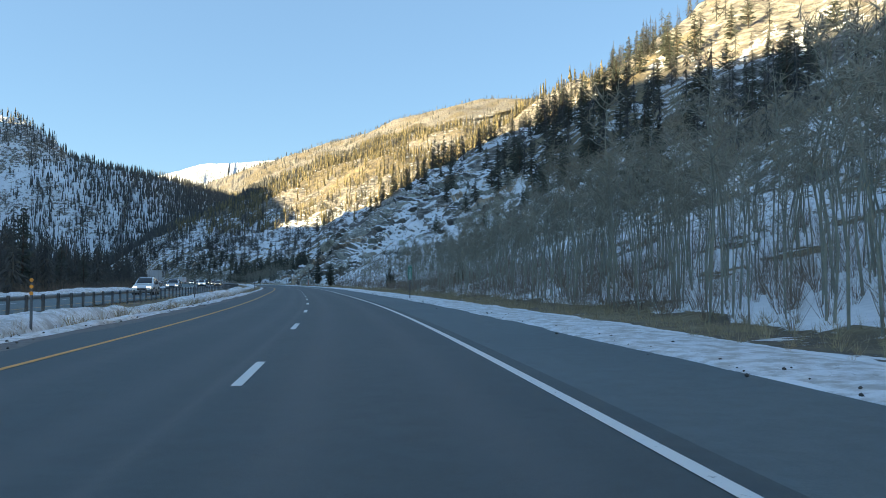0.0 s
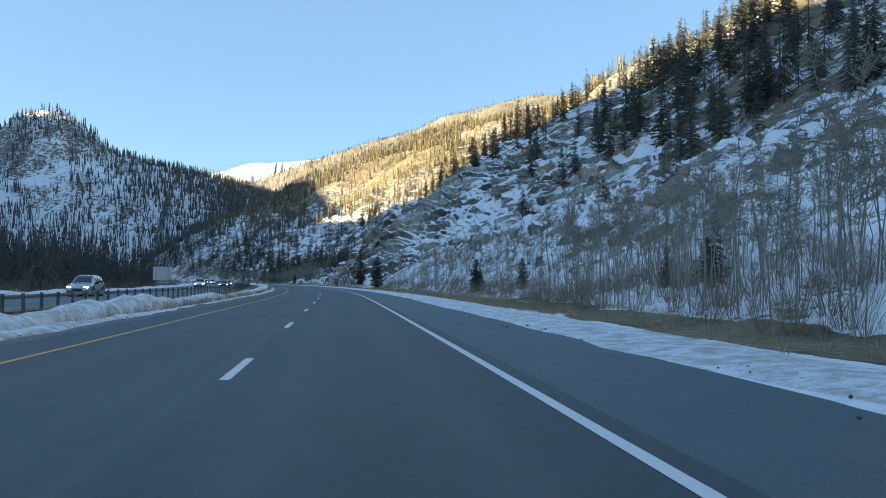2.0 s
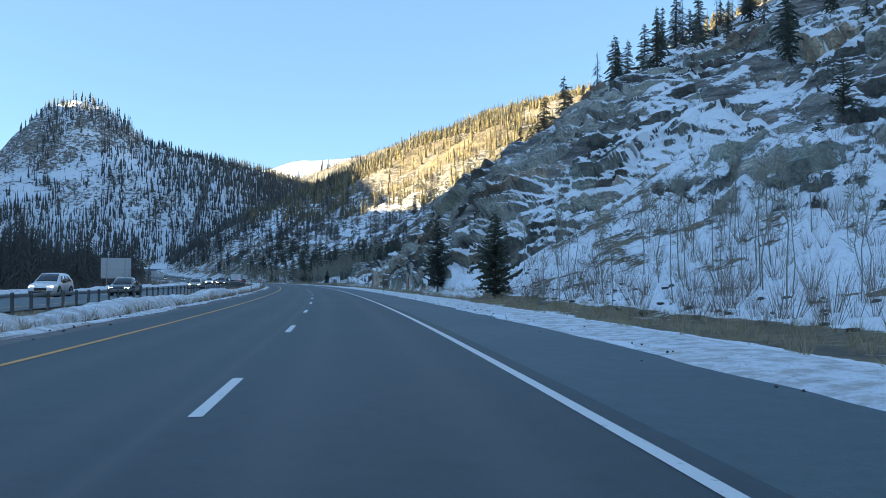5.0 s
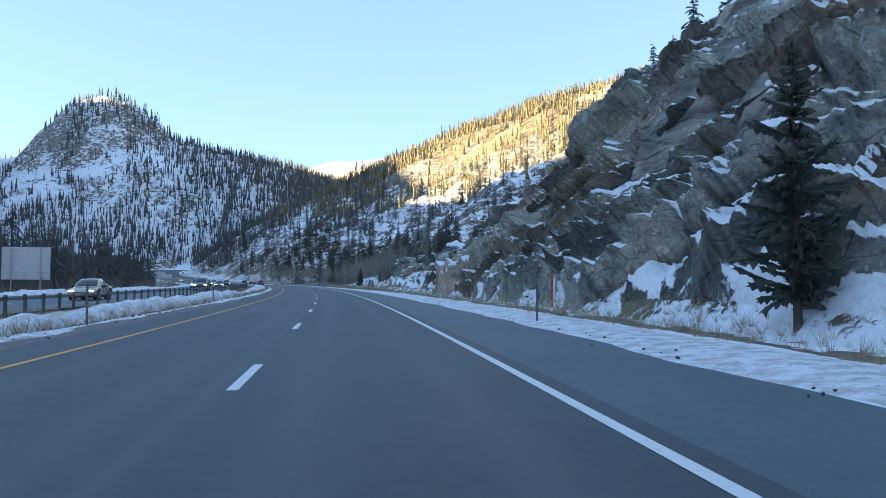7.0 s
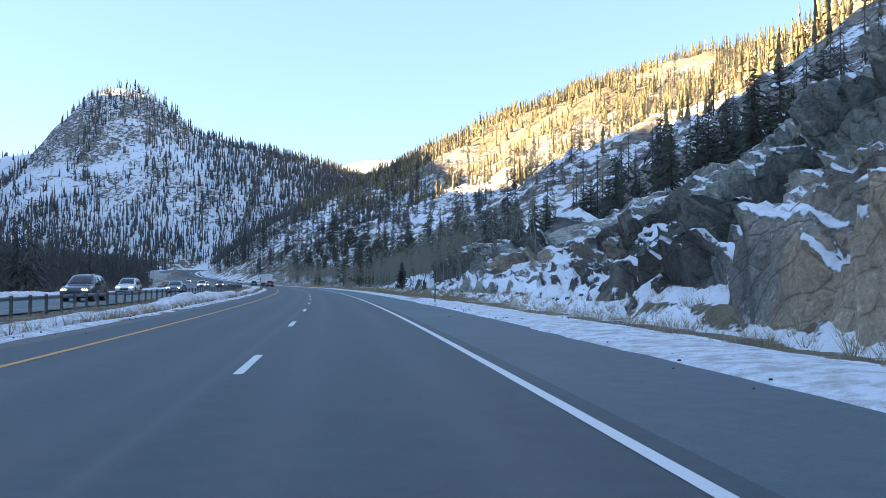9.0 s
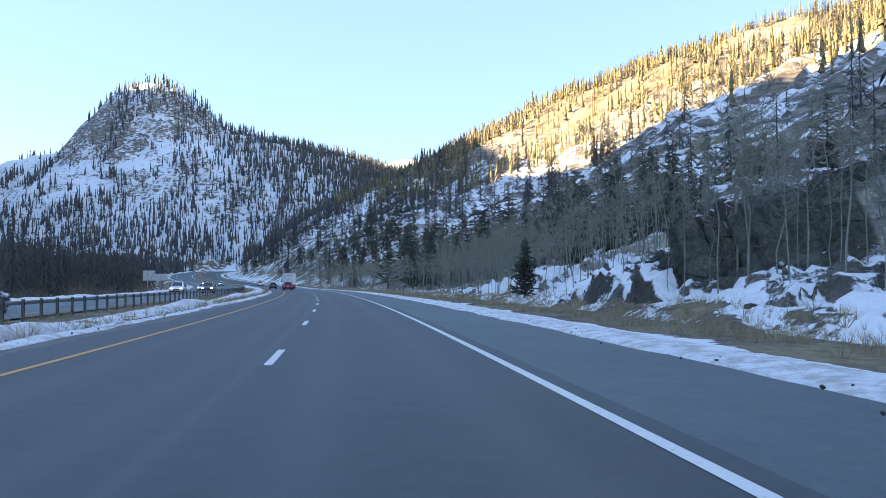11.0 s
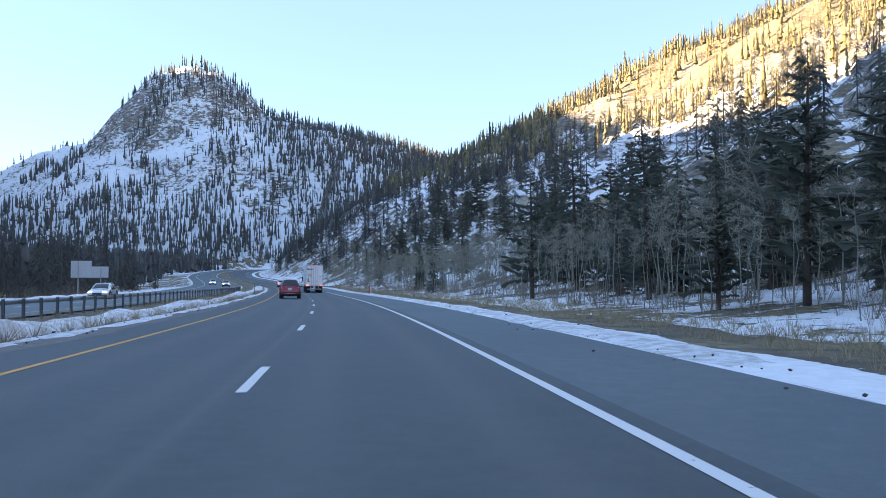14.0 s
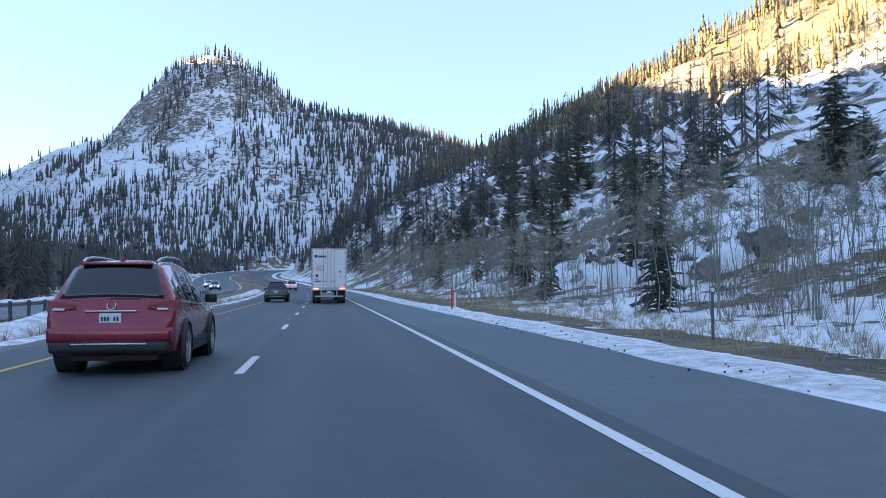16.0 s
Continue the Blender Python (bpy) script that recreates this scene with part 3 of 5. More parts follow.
# ---- plants ----
def far_conifers(seed, count=6, tiers=4, sides=6):
    """Small conifer shapes for far woods: ragged tiers of boughs on a thin stem."""
    r, out = random.Random(seed), []
    for _ in range(count):
        verts, faces = [], []
        slim, bare = r.uniform(0.055, 0.10), r.uniform(0.05, 0.18)
        for k in range(tiers):
            lo = bare + (1 - bare) * k / tiers
            hi = min(1.0, lo + (1 - bare) / tiers * 1.7)
            rad = (slim * (1 - (lo - bare) / (1 - bare)) ** 0.8 + 0.012) * r.uniform(0.8, 1.25)
            base = len(verts)
            verts.append((r.uniform(-.01, .01), r.uniform(-.01, .01), hi))
            for a in range(sides):
                t, q = a * 6.2832 / sides + r.uniform(-.3, .3), rad * r.uniform(0.35, 1.25)
                verts.append((q * math.cos(t), q * math.sin(t), lo - r.uniform(-0.03, 0.06)))
            faces += [(base, base + 1 + a, base + 1 + (a + 1) % sides) for a in range(sides)]
        base = len(verts)
        verts += [(0.012, 0, -0.08), (-0.006, 0.01, -0.08), (-0.006, -0.01, -0.08), (0, 0, 0.5)]
        faces += [(base, base + 1, base + 3), (base + 1, base + 2, base + 3), (base + 2, base, base + 3)]
        out.append((np.array(verts), np.array(faces)))
    return out


def stem(points, radii, sides=5):
    """A tapered tube along points; triangles."""
    verts, faces = [], []
    for i, (p, q) in enumerate(zip(points, radii)):
        p = Vector(p)
        way = (Vector(points[min(i + 1, len(points) - 1)]) - Vector(points[max(i - 1, 0)])).normalized()
        a = way.orthogonal().normalized()
        b = way.cross(a)
        verts += [tuple(p + (a * math.cos(k * 6.2832 / sides) + b * math.sin(k * 6.2832 / sides)) * q) for k in range(sides)]
    for i in range(len(points) - 1):
        for k in range(sides):
            c, d = i * sides + k, i * sides + (k + 1) % sides
            faces += [(c, d, d + sides), (c, d + sides, c + sides)]
    return verts, faces


def join(parts):
    verts, faces = [], []
    for v, f in parts:
        at = len(verts)
        verts += v
        faces += [tuple(i + at for i in t) for t in f]
    return np.array(verts), np.array(faces)


def boughs(r, whorls, per, fingers, slim, bare, gap=0.1, spread=1.0, fall=(0.05, 0.85)):
    """A conifer's crown of height 1: drooping boughs, each a spine with ragged fingers of needles and twigs that hang from it."""
    verts, faces = [], []
    lop = [r.uniform(0.72, 1.2) for _ in range(7)]          # fuller on some sides than on others
    for k in range(whorls):
        for j in range(per):
            if r.random() < gap:
                continue
            h = min(0.985, bare + (0.985 - bare) * (k + r.uniform(-0.75, 0.75)) / whorls)
            reach = slim * (1 - max(0, h - bare) / (1 - bare)) ** 0.75 + 0.012
            reach *= (0.75 if h < bare + 0.08 else 1.0) * lop[(j * 7 // per + int(h * 5)) % 7]
            t = 6.2832 * (j + r.uniform(-0.4, 0.4)) / per + k * 1.3
            ln, droop = reach * r.uniform(0.55, 1.25), r.uniform(*fall)
            cx, cy = math.cos(t), math.sin(t)
            def at(f, side, dz=0.0):
                return (cx * ln * f - cy * side, cy * ln * f + cx * side, h - ln * droop * f * f + 0.10 * ln * f + dz)
            for g in range(fingers):
                f0, f1 = (g + 0.1) / fingers, min(1.15, (g + 1.7) / fingers)
                w = ln * spread * (0.42 - 0.28 * g / fingers) * r.uniform(0.7, 1.3)
                b = len(verts)
                verts += [at(f0 * 0.8, 0), at(f0 + 0.10, 0, 0.006), at(f1, w, -0.02 * r.random()), at(f1, -w * r.uniform(0.7, 1.2), -0.02 * r.random())]
                faces += [(b, b + 1, b + 2), (b, b + 3, b + 1)]
                b = len(verts)
                verts += [at(f0 * 0.9, w * 0.2), at(min(1.1, f1), -w * 0.3), at((f0 + f1) * 0.5, w * r.uniform(-0.5, 0.5), -ln * r.uniform(0.06, 0.22))]
                faces += [(b, b + 1, b + 2)]
            b = len(verts)
            verts += [at(0.55, ln * 0.05), at(0.55, -ln * 0.05), at(1.12, 0)]
            faces += [(b, b + 1, b + 2)]
    return verts, faces


def mesh_from(name, vf, mat):
    v, f = vf
    me = bpy.data.meshes.new(name)
    me.from_pydata([tuple(p) for p in v], [], [tuple(int(i) for i in t) for t in f])
    me.materials.append(mat)
    return me


def mid_conifers(seed, count, whorls=11, per=6, fingers=2, spread=1.0):
    r, out = random.Random(seed), []
    for _ in range(count):
        crown = boughs(r, whorls, per, fingers, r.uniform(0.12, 0.20), r.uniform(0.05, 0.2), 0.12, spread, (0.25, 1.1))
        out.append(join([crown, stem([(0, 0, -0.06), (0, 0, 0.6), (0, 0, 0.99)], [0.014, 0.008, 0.002], 3)]))
    return out


def scatter(name, shapes, places, heights, mat, label, category, wide=(0.8, 1.25)):
    """Many small plants joined into one mesh."""
    rng = np.random.default_rng(len(places))
    pick, turn = rng.integers(0, len(shapes), len(places)), rng.uniform(0, 6.2832, len(places))
    vs, fs, at = [], [], 0
    for k, (v, f) in enumerate(shapes):
        i = np.nonzero(pick == k)[0]
        if not len(i):
            continue
        c, s, h = np.cos(turn[i])[:, None], np.sin(turn[i])[:, None], heights[i][:, None]
        w = h * rng.uniform(*wide, len(i))[:, None]
        q = np.stack([(v[:, 0] * c - v[:, 1] * s) * w, (v[:, 0] * s + v[:, 1] * c) * w, v[:, 2] * h], -1) + places[i][:, None]
        vs.append(q.reshape(-1, 3))
        fs.append((f[None] + (np.arange(len(i)) * len(v))[:, None, None]).reshape(-1, 3) + at)
        at += len(i) * len(v)
    v, f = np.concatenate(vs), np.concatenate(fs)
    me = bpy.data.meshes.new(name)
    me.vertices.add(len(v))
    me.vertices.foreach_set("co", v.reshape(-1).astype(np.float32))
    me.loops.add(len(f) * 3)
    me.loops.foreach_set("vertex_index", f.reshape(-1).astype(np.int32))
    me.polygons.add(len(f))
    me.polygons.foreach_set("loop_start", np.arange(0, len(f) * 3, 3, dtype=np.int32))
    me.polygons.foreach_set("loop_total", np.full(len(f), 3, dtype=np.int32))
    me.update(calc_edges=True)
    me.materials.append(mat)
    return tagged(new(name, me), label, category, kind="stuff")


def sow(rng, n, s_range, u_range, keep):
    """n tries at places on the land; keep(s, u, x, y, z, rock, v) gives how likely each stays."""
    s, u = rng.uniform(*s_range, n), rng.uniform(*u_range, n)
    z, rock, x, y, zr, v = land(s, u)
    ok = rng.random(n) < keep(s, u, x, y, z - zr, rock, v)
    return np.stack([x, y, z], -1)[ok]


rng = np.random.default_rng(7)
FAR, MID, SLIM = far_conifers(3, 10, 3, 5), mid_conifers(4, 6, 15, 6, 2, 0.8), mid_conifers(6, 10, 10, 5, 1, 1.35)
woods = lambda x, y: smooth(-0.10, 0.12, fbm(x / 42, y / 42, 3, 51))
p = sow(rng, 9500, (600, 960), (13, 400), lambda s, u, x, y, z, rock, v: smooth(2, 12, v) * (1 - 0.55 * rock) * (0.15 + 0.85 * woods(x, y)) * (0.36 - 0.12 * smooth(40, 70, z) + 0.12 * smooth(800, 900, s) * smooth(60, 40, z)))
scatter("far_hillside_forest", SLIM, p, 5 + 9 * rng.random(len(p)) ** 1.6, M_forest, "scattered conifers on the steep rocky hillside", "forest")
p = sow(rng, 1500, (635, 960), (12, 62), lambda s, u, x, y, z, rock, v: 0.34 * smooth(0, 6, v) * (0.15 + 0.85 * woods(x, y)))
scatter("roadside_forest", SLIM, p, 4 + 8 * rng.random(len(p)) ** 1.5, M_forest, "dark conifers crowding the foot of the slope", "forest")
p = sow(rng, 4500, (800, 1150), (20, 330), lambda s, u, x, y, z, rock, v: smooth(4, 14, v) * (1 - 0.4 * rock) * (0.2 + 0.8 * woods(x + 90, y)) * 0.42)
scatter("valley_head_forest", far_conifers(11, 10, 5, 6), p, 5 + 9 * rng.random(len(p)) ** 1.5, M_forest, "dark conifers at the head of the valley", "forest")
p = sow(rng, 7500, (60, 620), (36, 240), lambda s, u, x, y, z, rock, v: smooth(30, 60, v + 26 * smooth(330, 350, s)) * (1 - 0.75 * rock) * (0.12 + 0.88 * woods(x, y)) * (0.40 - 0.05 * smooth(35, 60, z)))
scatter("hillside_forest", SLIM, p, rng.uniform(5, 13, len(p)), M_forest, "conifers on the rocky slope above the road", "forest")
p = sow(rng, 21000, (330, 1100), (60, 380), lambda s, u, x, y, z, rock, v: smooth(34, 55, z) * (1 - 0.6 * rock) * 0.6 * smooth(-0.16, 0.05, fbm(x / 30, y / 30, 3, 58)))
scatter("bare_hillside_trees", far_conifers(9, 10, 5, 5), p, 3.5 + 9 * rng.random(len(p)) ** 1.6, M_sunlit_trees, "tawny trees and bare stems on the slope, sunlight put into their colour", "forest", (0.8, 1.45))


def on_mountain(s, u, x, y, z, rock, v):
    """Dark belt at the foot and all over the east flank; clumps and single trees on the rocky face."""
    east = smooth(-615, -535, x + 0.68 * (y - 1200) + 60 * fbm(x / 70, y / 70, 3, 57))
    clump = smooth(0.05, 0.10, fbm(x / 38, y / 38, 4, 53)) * 0.8
    belt = smooth(80, 35, z + 60 * fbm(x / 80, y / 80, 3, 55))
    return np.where(z > 4, np.maximum.reduce([east * 0.75, clump, belt, 0.02 + 0.07 * smooth(190, 225, z)]), 0.0) * (1 - 0.35 * rock) * 0.9


p = sow(rng, 46000, (980, 1640), (-420, 200), on_mountain)
scatter("mountain_forest", FAR, p, 5.5 + 11 * rng.random(len(p)) ** 1.8, M_forest, "dark conifers on the snowy mountain", "forest")
p = sow(rng, 8000, (980, 1640), (-130, 200), lambda s, u, x, y, z, rock, v: 0.8 * (z > 4) * smooth(-560, -480, x + 0.68 * (y - 1200) + 50 * fbm(x / 50, y / 50, 3, 59)))
scatter("mountain_flank_forest", FAR, p, 6 + 9 * rng.random(len(p)) ** 1.5, M_forest, "dense dark conifers on the flank of the mountain", "forest")
p = sow(rng, 15000, (1700, 3700), (-900, 1300), lambda s, u, x, y, z, rock, v: np.where((z > 60) & (y < 3500), 0.5, 0.0))
scatter("distant_forest", far_conifers(5, 4, 2, 5), p, rng.uniform(9, 17, len(p)), M_forest, "distant conifers on the sunlit mountain", "forest")
p = sow(rng, 1050, (60, 700), (-75, -35), lambda s, u, x, y, z, rock, v: smooth(-35, -50, u) * 0.85 * (0.45 + 0.55 * woods(x, y)))
scatter("riverside_forest", MID, p, rng.uniform(7, 15, len(p)), M_forest, "dark conifers along the river flat", "forest")
p = sow(rng, 6500, (150, 1080), (-150, -36), lambda s, u, x, y, z, rock, v: smooth(-60 + 24 * smooth(640, 720, s), -75 + 24 * smooth(640, 720, s), u) * 0.8 * (0.45 + 0.55 * woods(x, y)))
scatter("valley_forest", FAR, p, rng.uniform(8, 17, len(p)), M_forest, "dark conifers on the river flat", "forest")

# ---- single trees ----
def empty_at(name, m):
    e = new(name)
    e.empty_display_size = 0.2
    e.matrix_basis = m
    return e


def child(name, me, parent, label=""):
    ob = new(name, me)
    ob.parent = parent
    return tagged(ob, label) if label else ob


def ground_at(s, u):
    z, rock, x, y, zr, v = land(np.array([float(s)]), np.array([float(u)]))
    return float(x[0]), float(y[0]), float(z[0])


def stand(s, u, height, lean=2.0, r=random):
    x, y, z = ground_at(s, u)
    return pose(x, y, z - 0.1, r.uniform(-lean, lean), r.uniform(-lean, lean), r.uniform(0, 360)) @ Matrix.Diagonal((height * r.uniform(0.9, 1.15), height * r.uniform(0.9, 1.15), height, 1))


rt = random.Random(21)
SPRUCES = []
for k in range(10):
    pine, close = 4 <= k < 7, k >= 7
    bare = rt.uniform(0.10, 0.18) if pine else rt.uniform(0.02, 0.07)
    crown = boughs(rt, 38, 9, 6, rt.uniform(0.20, 0.26), 0.08, 0.28, 0.42, (-0.35, 0.35)) if close else boughs(rt, 22 if pine else 25, 7, 4, rt.uniform(0.20, 0.25) if pine else rt.uniform(0.15, 0.20), bare, 0.24 if pine else 0.15, 0.5, (-0.3, 0.3) if pine else (-0.05, 0.6))
    limbs = [stem([(0, 0, -0.03), (0.004, 0, 0.35), (-0.003, 0.003, 0.7), (0, 0, 0.985)], [0.017, 0.013, 0.007, 0.001], 6)]
    for _ in range(8):
        t, h = rt.uniform(0, 6.28), rt.uniform(0.04, bare + 0.05)
        limbs.append(stem([(0, 0, h), (0.07 * math.cos(t), 0.07 * math.sin(t), h + 0.005)], [0.003, 0.001], 3))
    SPRUCES.append((mesh_from("trunk", join(limbs), M_bark), mesh_from("crown", join([crown]), M_needles)))


def conifer(s, u, height, kind="spruce_tree", label="dark green spruce with drooping boughs"):
    k = rt.randrange(7, 10) if "bushy" in label else rt.randrange(4, 7) if kind == "pine_tree" else rt.randrange(0, 4)
    e = tagged(empty_at(kind, stand(s, u, height, 1.5, rt)), label, "tree", "conifers by the road")
    child("trunk", SPRUCES[k][0], e)
    child("crown", SPRUCES[k][1], e)


# beside the road: s, u, height
for s, u, h in ((204, 10.7, 5.8), (228.5, 10.6, 7.0), (383, 11.5, 3.9), (144, 14.8, 3.8), (150, 16.5, 2.6), (133, 17, 3.0), (60, 47, 9), (118, 50, 11), (108, 44, 9), (124, 56, 10)):
    conifer(s, u, h, "pine_tree", "bushy dark green pine in snow beside the road")
for s, u, h in ((519, 13, 4.6), (522, 14.6, 3.4), (541, 14.4, 3.8), (545, 16, 4.4), (571, 19.6, 5.8), (577, 17, 4.2), (623, 21.4, 6.1), (590, 15, 4.6), (602, 16.5, 5.2), (94, 16.6, 3.4), (97, 17.6, 2.8), (99, 16.4, 2.2), (536, 20.5, 6.2), (560, 18, 5.6), (564, 19, 4.6), (618, 19, 7), (604, 21, 6), (585, 20, 5), (486, 18.5, 11.5), (479, 22, 11), (472, 20, 8.5), (493, 26, 10), (466, 25, 9)):
    conifer(s, u, h, label="dark green spruce growing in snow beside the road")
for s, u, h in ((284, 60, 9), (290, 64, 10), (296, 58, 8), (280, 66, 10.5), (300, 62, 9), (316, 45, 11.5), (312, 49, 13), (306, 52, 9), (313, 51, 8), (318, 50, 9.5), (301, 53, 7), (305, 47, 7.5), (320, 44, 10), (308, 52, 13), (313, 46.5, 9.5), (227, 47, 7), (232, 50, 8), (222, 52, 6), (208, 62, 6),
                (272, 47, 9), (276, 49, 8), (268, 52, 10), (262, 56, 9), (258, 58, 9), (236, 66, 9), (240, 70, 10), (246, 66, 8), (178, -53, 18), (200, -50, 13), (170, -58, 14), (212, -47, 10), (150, -56, 12)):
    conifer(s, u, h, label="dark spruce standing on a rocky slope" if u > 0 else "tall dark spruce on the river flat")
for s0, s1, u0, u1, n, h0, h1 in ((335, 400, 30, 58, 36, 6, 10), (398, 440, 21, 46, 28, 6, 11), (388, 410, 19, 30, 12, 7, 10), (150, 212, 26, 60, 16, 3, 7), (436, 484, 13.5, 22, 20, 5, 10), (440, 502, 20, 42, 28, 7, 13), (500, 540, 24, 46, 10, 6, 11), (530, 640, 20, 50, 34, 5, 11), (150, 270, 74, 120, 16, 7, 12), (165, 214, 52, 76, 20, 7, 12)):
    for _ in range(n):
        conifer(rt.uniform(s0, s1), rt.uniform(u0, u1), rt.uniform(h0, h1), rt.choice(("spruce_tree", "pine_tree")), "dark conifer in the shaded woods below the slope")
for s0, s1, u0, u1, n, h0, h1 in ((276, 345, 62, 96, 20, 8, 13), (190, 262, 78, 112, 30, 8, 13), (112, 190, 66, 100, 26, 7, 12)):
    for _ in range(n):
        conifer(rt.uniform(s0, s1), rt.uniform(u0, u1), rt.uniform(h0, h1), "spruce_tree", "dark spruce in a stand high on the rocky slope")

# ---- aspens ----
ASPENS, GROVE_TRUNKS, GROVE_TWIGS = [], [], []
for k in range(8):
    bend = [(rt.uniform(-.02, .02) * i, rt.uniform(-.02, .02) * i, h) for i, h in enumerate((-0.02, 0.25, 0.5, 0.75, 0.97))]
    rad = [0.0054, 0.0048, 0.0038, 0.0026, 0.001]
    limbs, twigs = [stem(bend, rad, 5)], []
    for _ in range(16):
        f = rt.uniform(0.34, 0.95) ** 0.8
        i = min(3, int(f * 4))
        a, b = Vector(bend[i]), Vector(bend[i + 1])
        p = a.lerp(b, f * 4 - i)
        t, ln = rt.uniform(0, 6.28), rt.uniform(0.07, 0.17) * (1.25 - f)
        q = p + Vector((math.cos(t) * ln, math.sin(t) * ln, ln * rt.uniform(0.5, 1.4)))
        mid = p.lerp(q, 0.5) + Vector((0, 0, -0.01))
        limbs.append(stem([p, mid, q], [0.0026, 0.0018, 0.0010], 3))
        for _ in range(8):
            o = p.lerp(q, rt.uniform(0.25, 1.05))
            d = Vector((rt.gauss(0, 1), rt.gauss(0, 1), rt.gauss(0.7, 0.7))).normalized() * rt.uniform(0.05, 0.12)
            side = d.cross(Vector((rt.random(), rt.random(), rt.random()))).normalized() * 0.0023
            twigs.append(([tuple(o - side), tuple(o + side), tuple(o + d)], [(0, 1, 2)]))
    GROVE_TRUNKS.append(join([stem(bend, rad, 4)] + limbs[1:4]))
    GROVE_TWIGS.append(join(twigs))
    ASPENS.append((mesh_from("trunk", join(limbs), M_aspen), mesh_from("crown", join(twigs), M_twigs)))


def aspen(s, u, height):
    k = rt.randrange(len(ASPENS))
    e = tagged(empty_at("aspen_tree", stand(s, u, height, 3.0, rt)), "bare leafless aspen with a pale green trunk", "tree", "aspens by the road")
    child("trunk", ASPENS[k][0], e)
    child("crown", ASPENS[k][1], e)


for _ in range(130):
    at_s = rt.uniform(14, 108)
    aspen(at_s, 10.8 + 9 * rt.random(), rt.uniform(5.0, 9.5) * (1 - 0.004 * max(0, at_s - 40)))
for s0, s1, u0, u1, n, h0, h1 in ((186, 217, 10.9, 18, 14, 4.2, 6.4), (106, 190, 11.5, 24, 32, 2.5, 5.5), (352, 402, 11.5, 18, 38, 4, 7.5), (335, 385, 13, 30, 8, 4, 7.5), (386, 440, 12, 22, 30, 4, 7.5), (405, 470, 13, 22, 18, 5, 9), (500, 620, 12, 22, 38, 3.5, 7)):
    for _ in range(n):
        aspen(rt.uniform(s0, s1), rt.uniform(u0, u1), rt.uniform(h0, h1))

p = np.concatenate([sow(rng, 300, (350, 445), (11.5, 20), lambda s, u, x, y, z, rock, v: 0.9 + 0 * s),
                    sow(rng, 380, (12, 108), (11, 20), lambda s, u, x, y, z, rock, v: 1.0 + 0 * s),
                    sow(rng, 420, (505, 660), (12, 22), lambda s, u, x, y, z, rock, v: 0.6 + 0 * s),
                    sow(rng, 1700, (10, 130), (18, 64), lambda s, u, x, y, z, rock, v: smooth(44, 33, u + 18 * smooth(32, 75, s) + 8 * smooth(75, 110, s)) * 0.85 * smooth(122, 100, s)),
                    sow(rng, 220, (106, 205), (13, 28), lambda s, u, x, y, z, rock, v: 0.25 + 0.5 * woods(x, y)),
                    sow(rng, 1100, (405, 520), (12, 34), lambda s, u, x, y, z, rock, v: 0.75 + 0 * s),
                    sow(rng, 1200, (405, 700), (12.5, 34), lambda s, u, x, y, z, rock, v: 0.65 + 0 * s)])
hts = rng.uniform(4.5, 8.5, len(p)) * np.interp(p[:, 1], [45, 100], [1.0, 0.66])
scatter("aspen_grove_trunks", GROVE_TRUNKS, p, hts, M_aspen, "pale bare aspen trunks deeper in the grove", "aspen grove", (0.9, 1.1))
scatter("aspen_grove_twigs", GROVE_TWIGS, p, hts, M_twigs, "haze of bare grey twigs in the aspen grove", "aspen grove", (0.9, 1.1))

# ---- brush, saplings, grass ----
def brush(seed, count, stems, spread, fork, thick=0.008):
    r, out = random.Random(seed), []
    for _ in range(count):
        parts = []
        for _ in range(stems):
            t, q = r.uniform(0, 6.28), r.uniform(0, 1) ** 0.6
            d = Vector((math.cos(t) * spread * q, math.sin(t) * spread * q, r.uniform(0.55, 1.0)))
            o = Vector((d.x * 0.2, d.y * 0.2, -0.05))
            side = d.cross(Vector((r.random() - .5, r.random() - .5, 0.2))).normalized() * thick
            parts.append(([tuple(o - side), tuple(o + side), tuple(o + d)], [(0, 1, 2)]))
            for _ in range(fork):
                a = o + d * r.uniform(0.3, 0.9)
                b = a + Vector((r.gauss(0, .12), r.gauss(0, .12), r.uniform(0.05, 0.25)))
                s2 = side * 0.6
                parts.append(([tuple(a - s2), tuple(a + s2), tuple(b)], [(0, 1, 2)]))
        out.append(join(parts))
    return out


WILLOW, TUFT = brush(31, 6, 20, 0.5, 1, 0.0055), brush(33, 6, 14, 0.55, 0, 0.011)
p = np.concatenate([sow(rng, 1500, (100, 215), (11, 34), lambda s, u, x, y, z, rock, v: 0.75 + 0 * s),
                    sow(rng, 900, (440, 640), (11, 24), lambda s, u, x, y, z, rock, v: 0.75 + 0 * s),
                    sow(rng, 1700, (12, 112), (10.8, 26), lambda s, u, x, y, z, rock, v: 0.8 + 0 * s),
                    sow(rng, 1500, (15, 215), (11.5, 46), lambda s, u, x, y, z, rock, v: 0.7 * (1 - rock)),
                    sow(rng, 1900, (400, 720), (12, 46), lambda s, u, x, y, z, rock, v: 0.7 * (1 - 0.7 * rock)),
                    sow(rng, 240, (140, 262), (11.5, 24), lambda s, u, x, y, z, rock, v: 0.7 + 0 * s),
                    sow(rng, 260, (212, 330), (14, 60), lambda s, u, x, y, z, rock, v: 0.25 + 0 * s)])
scatter("willow_brush", WILLOW, p, 0.6 + 1.6 * rng.random(len(p)) ** 1.4, M_willow, "bare brown willow brush on the snowy slope", "brush", (0.7, 1.2))
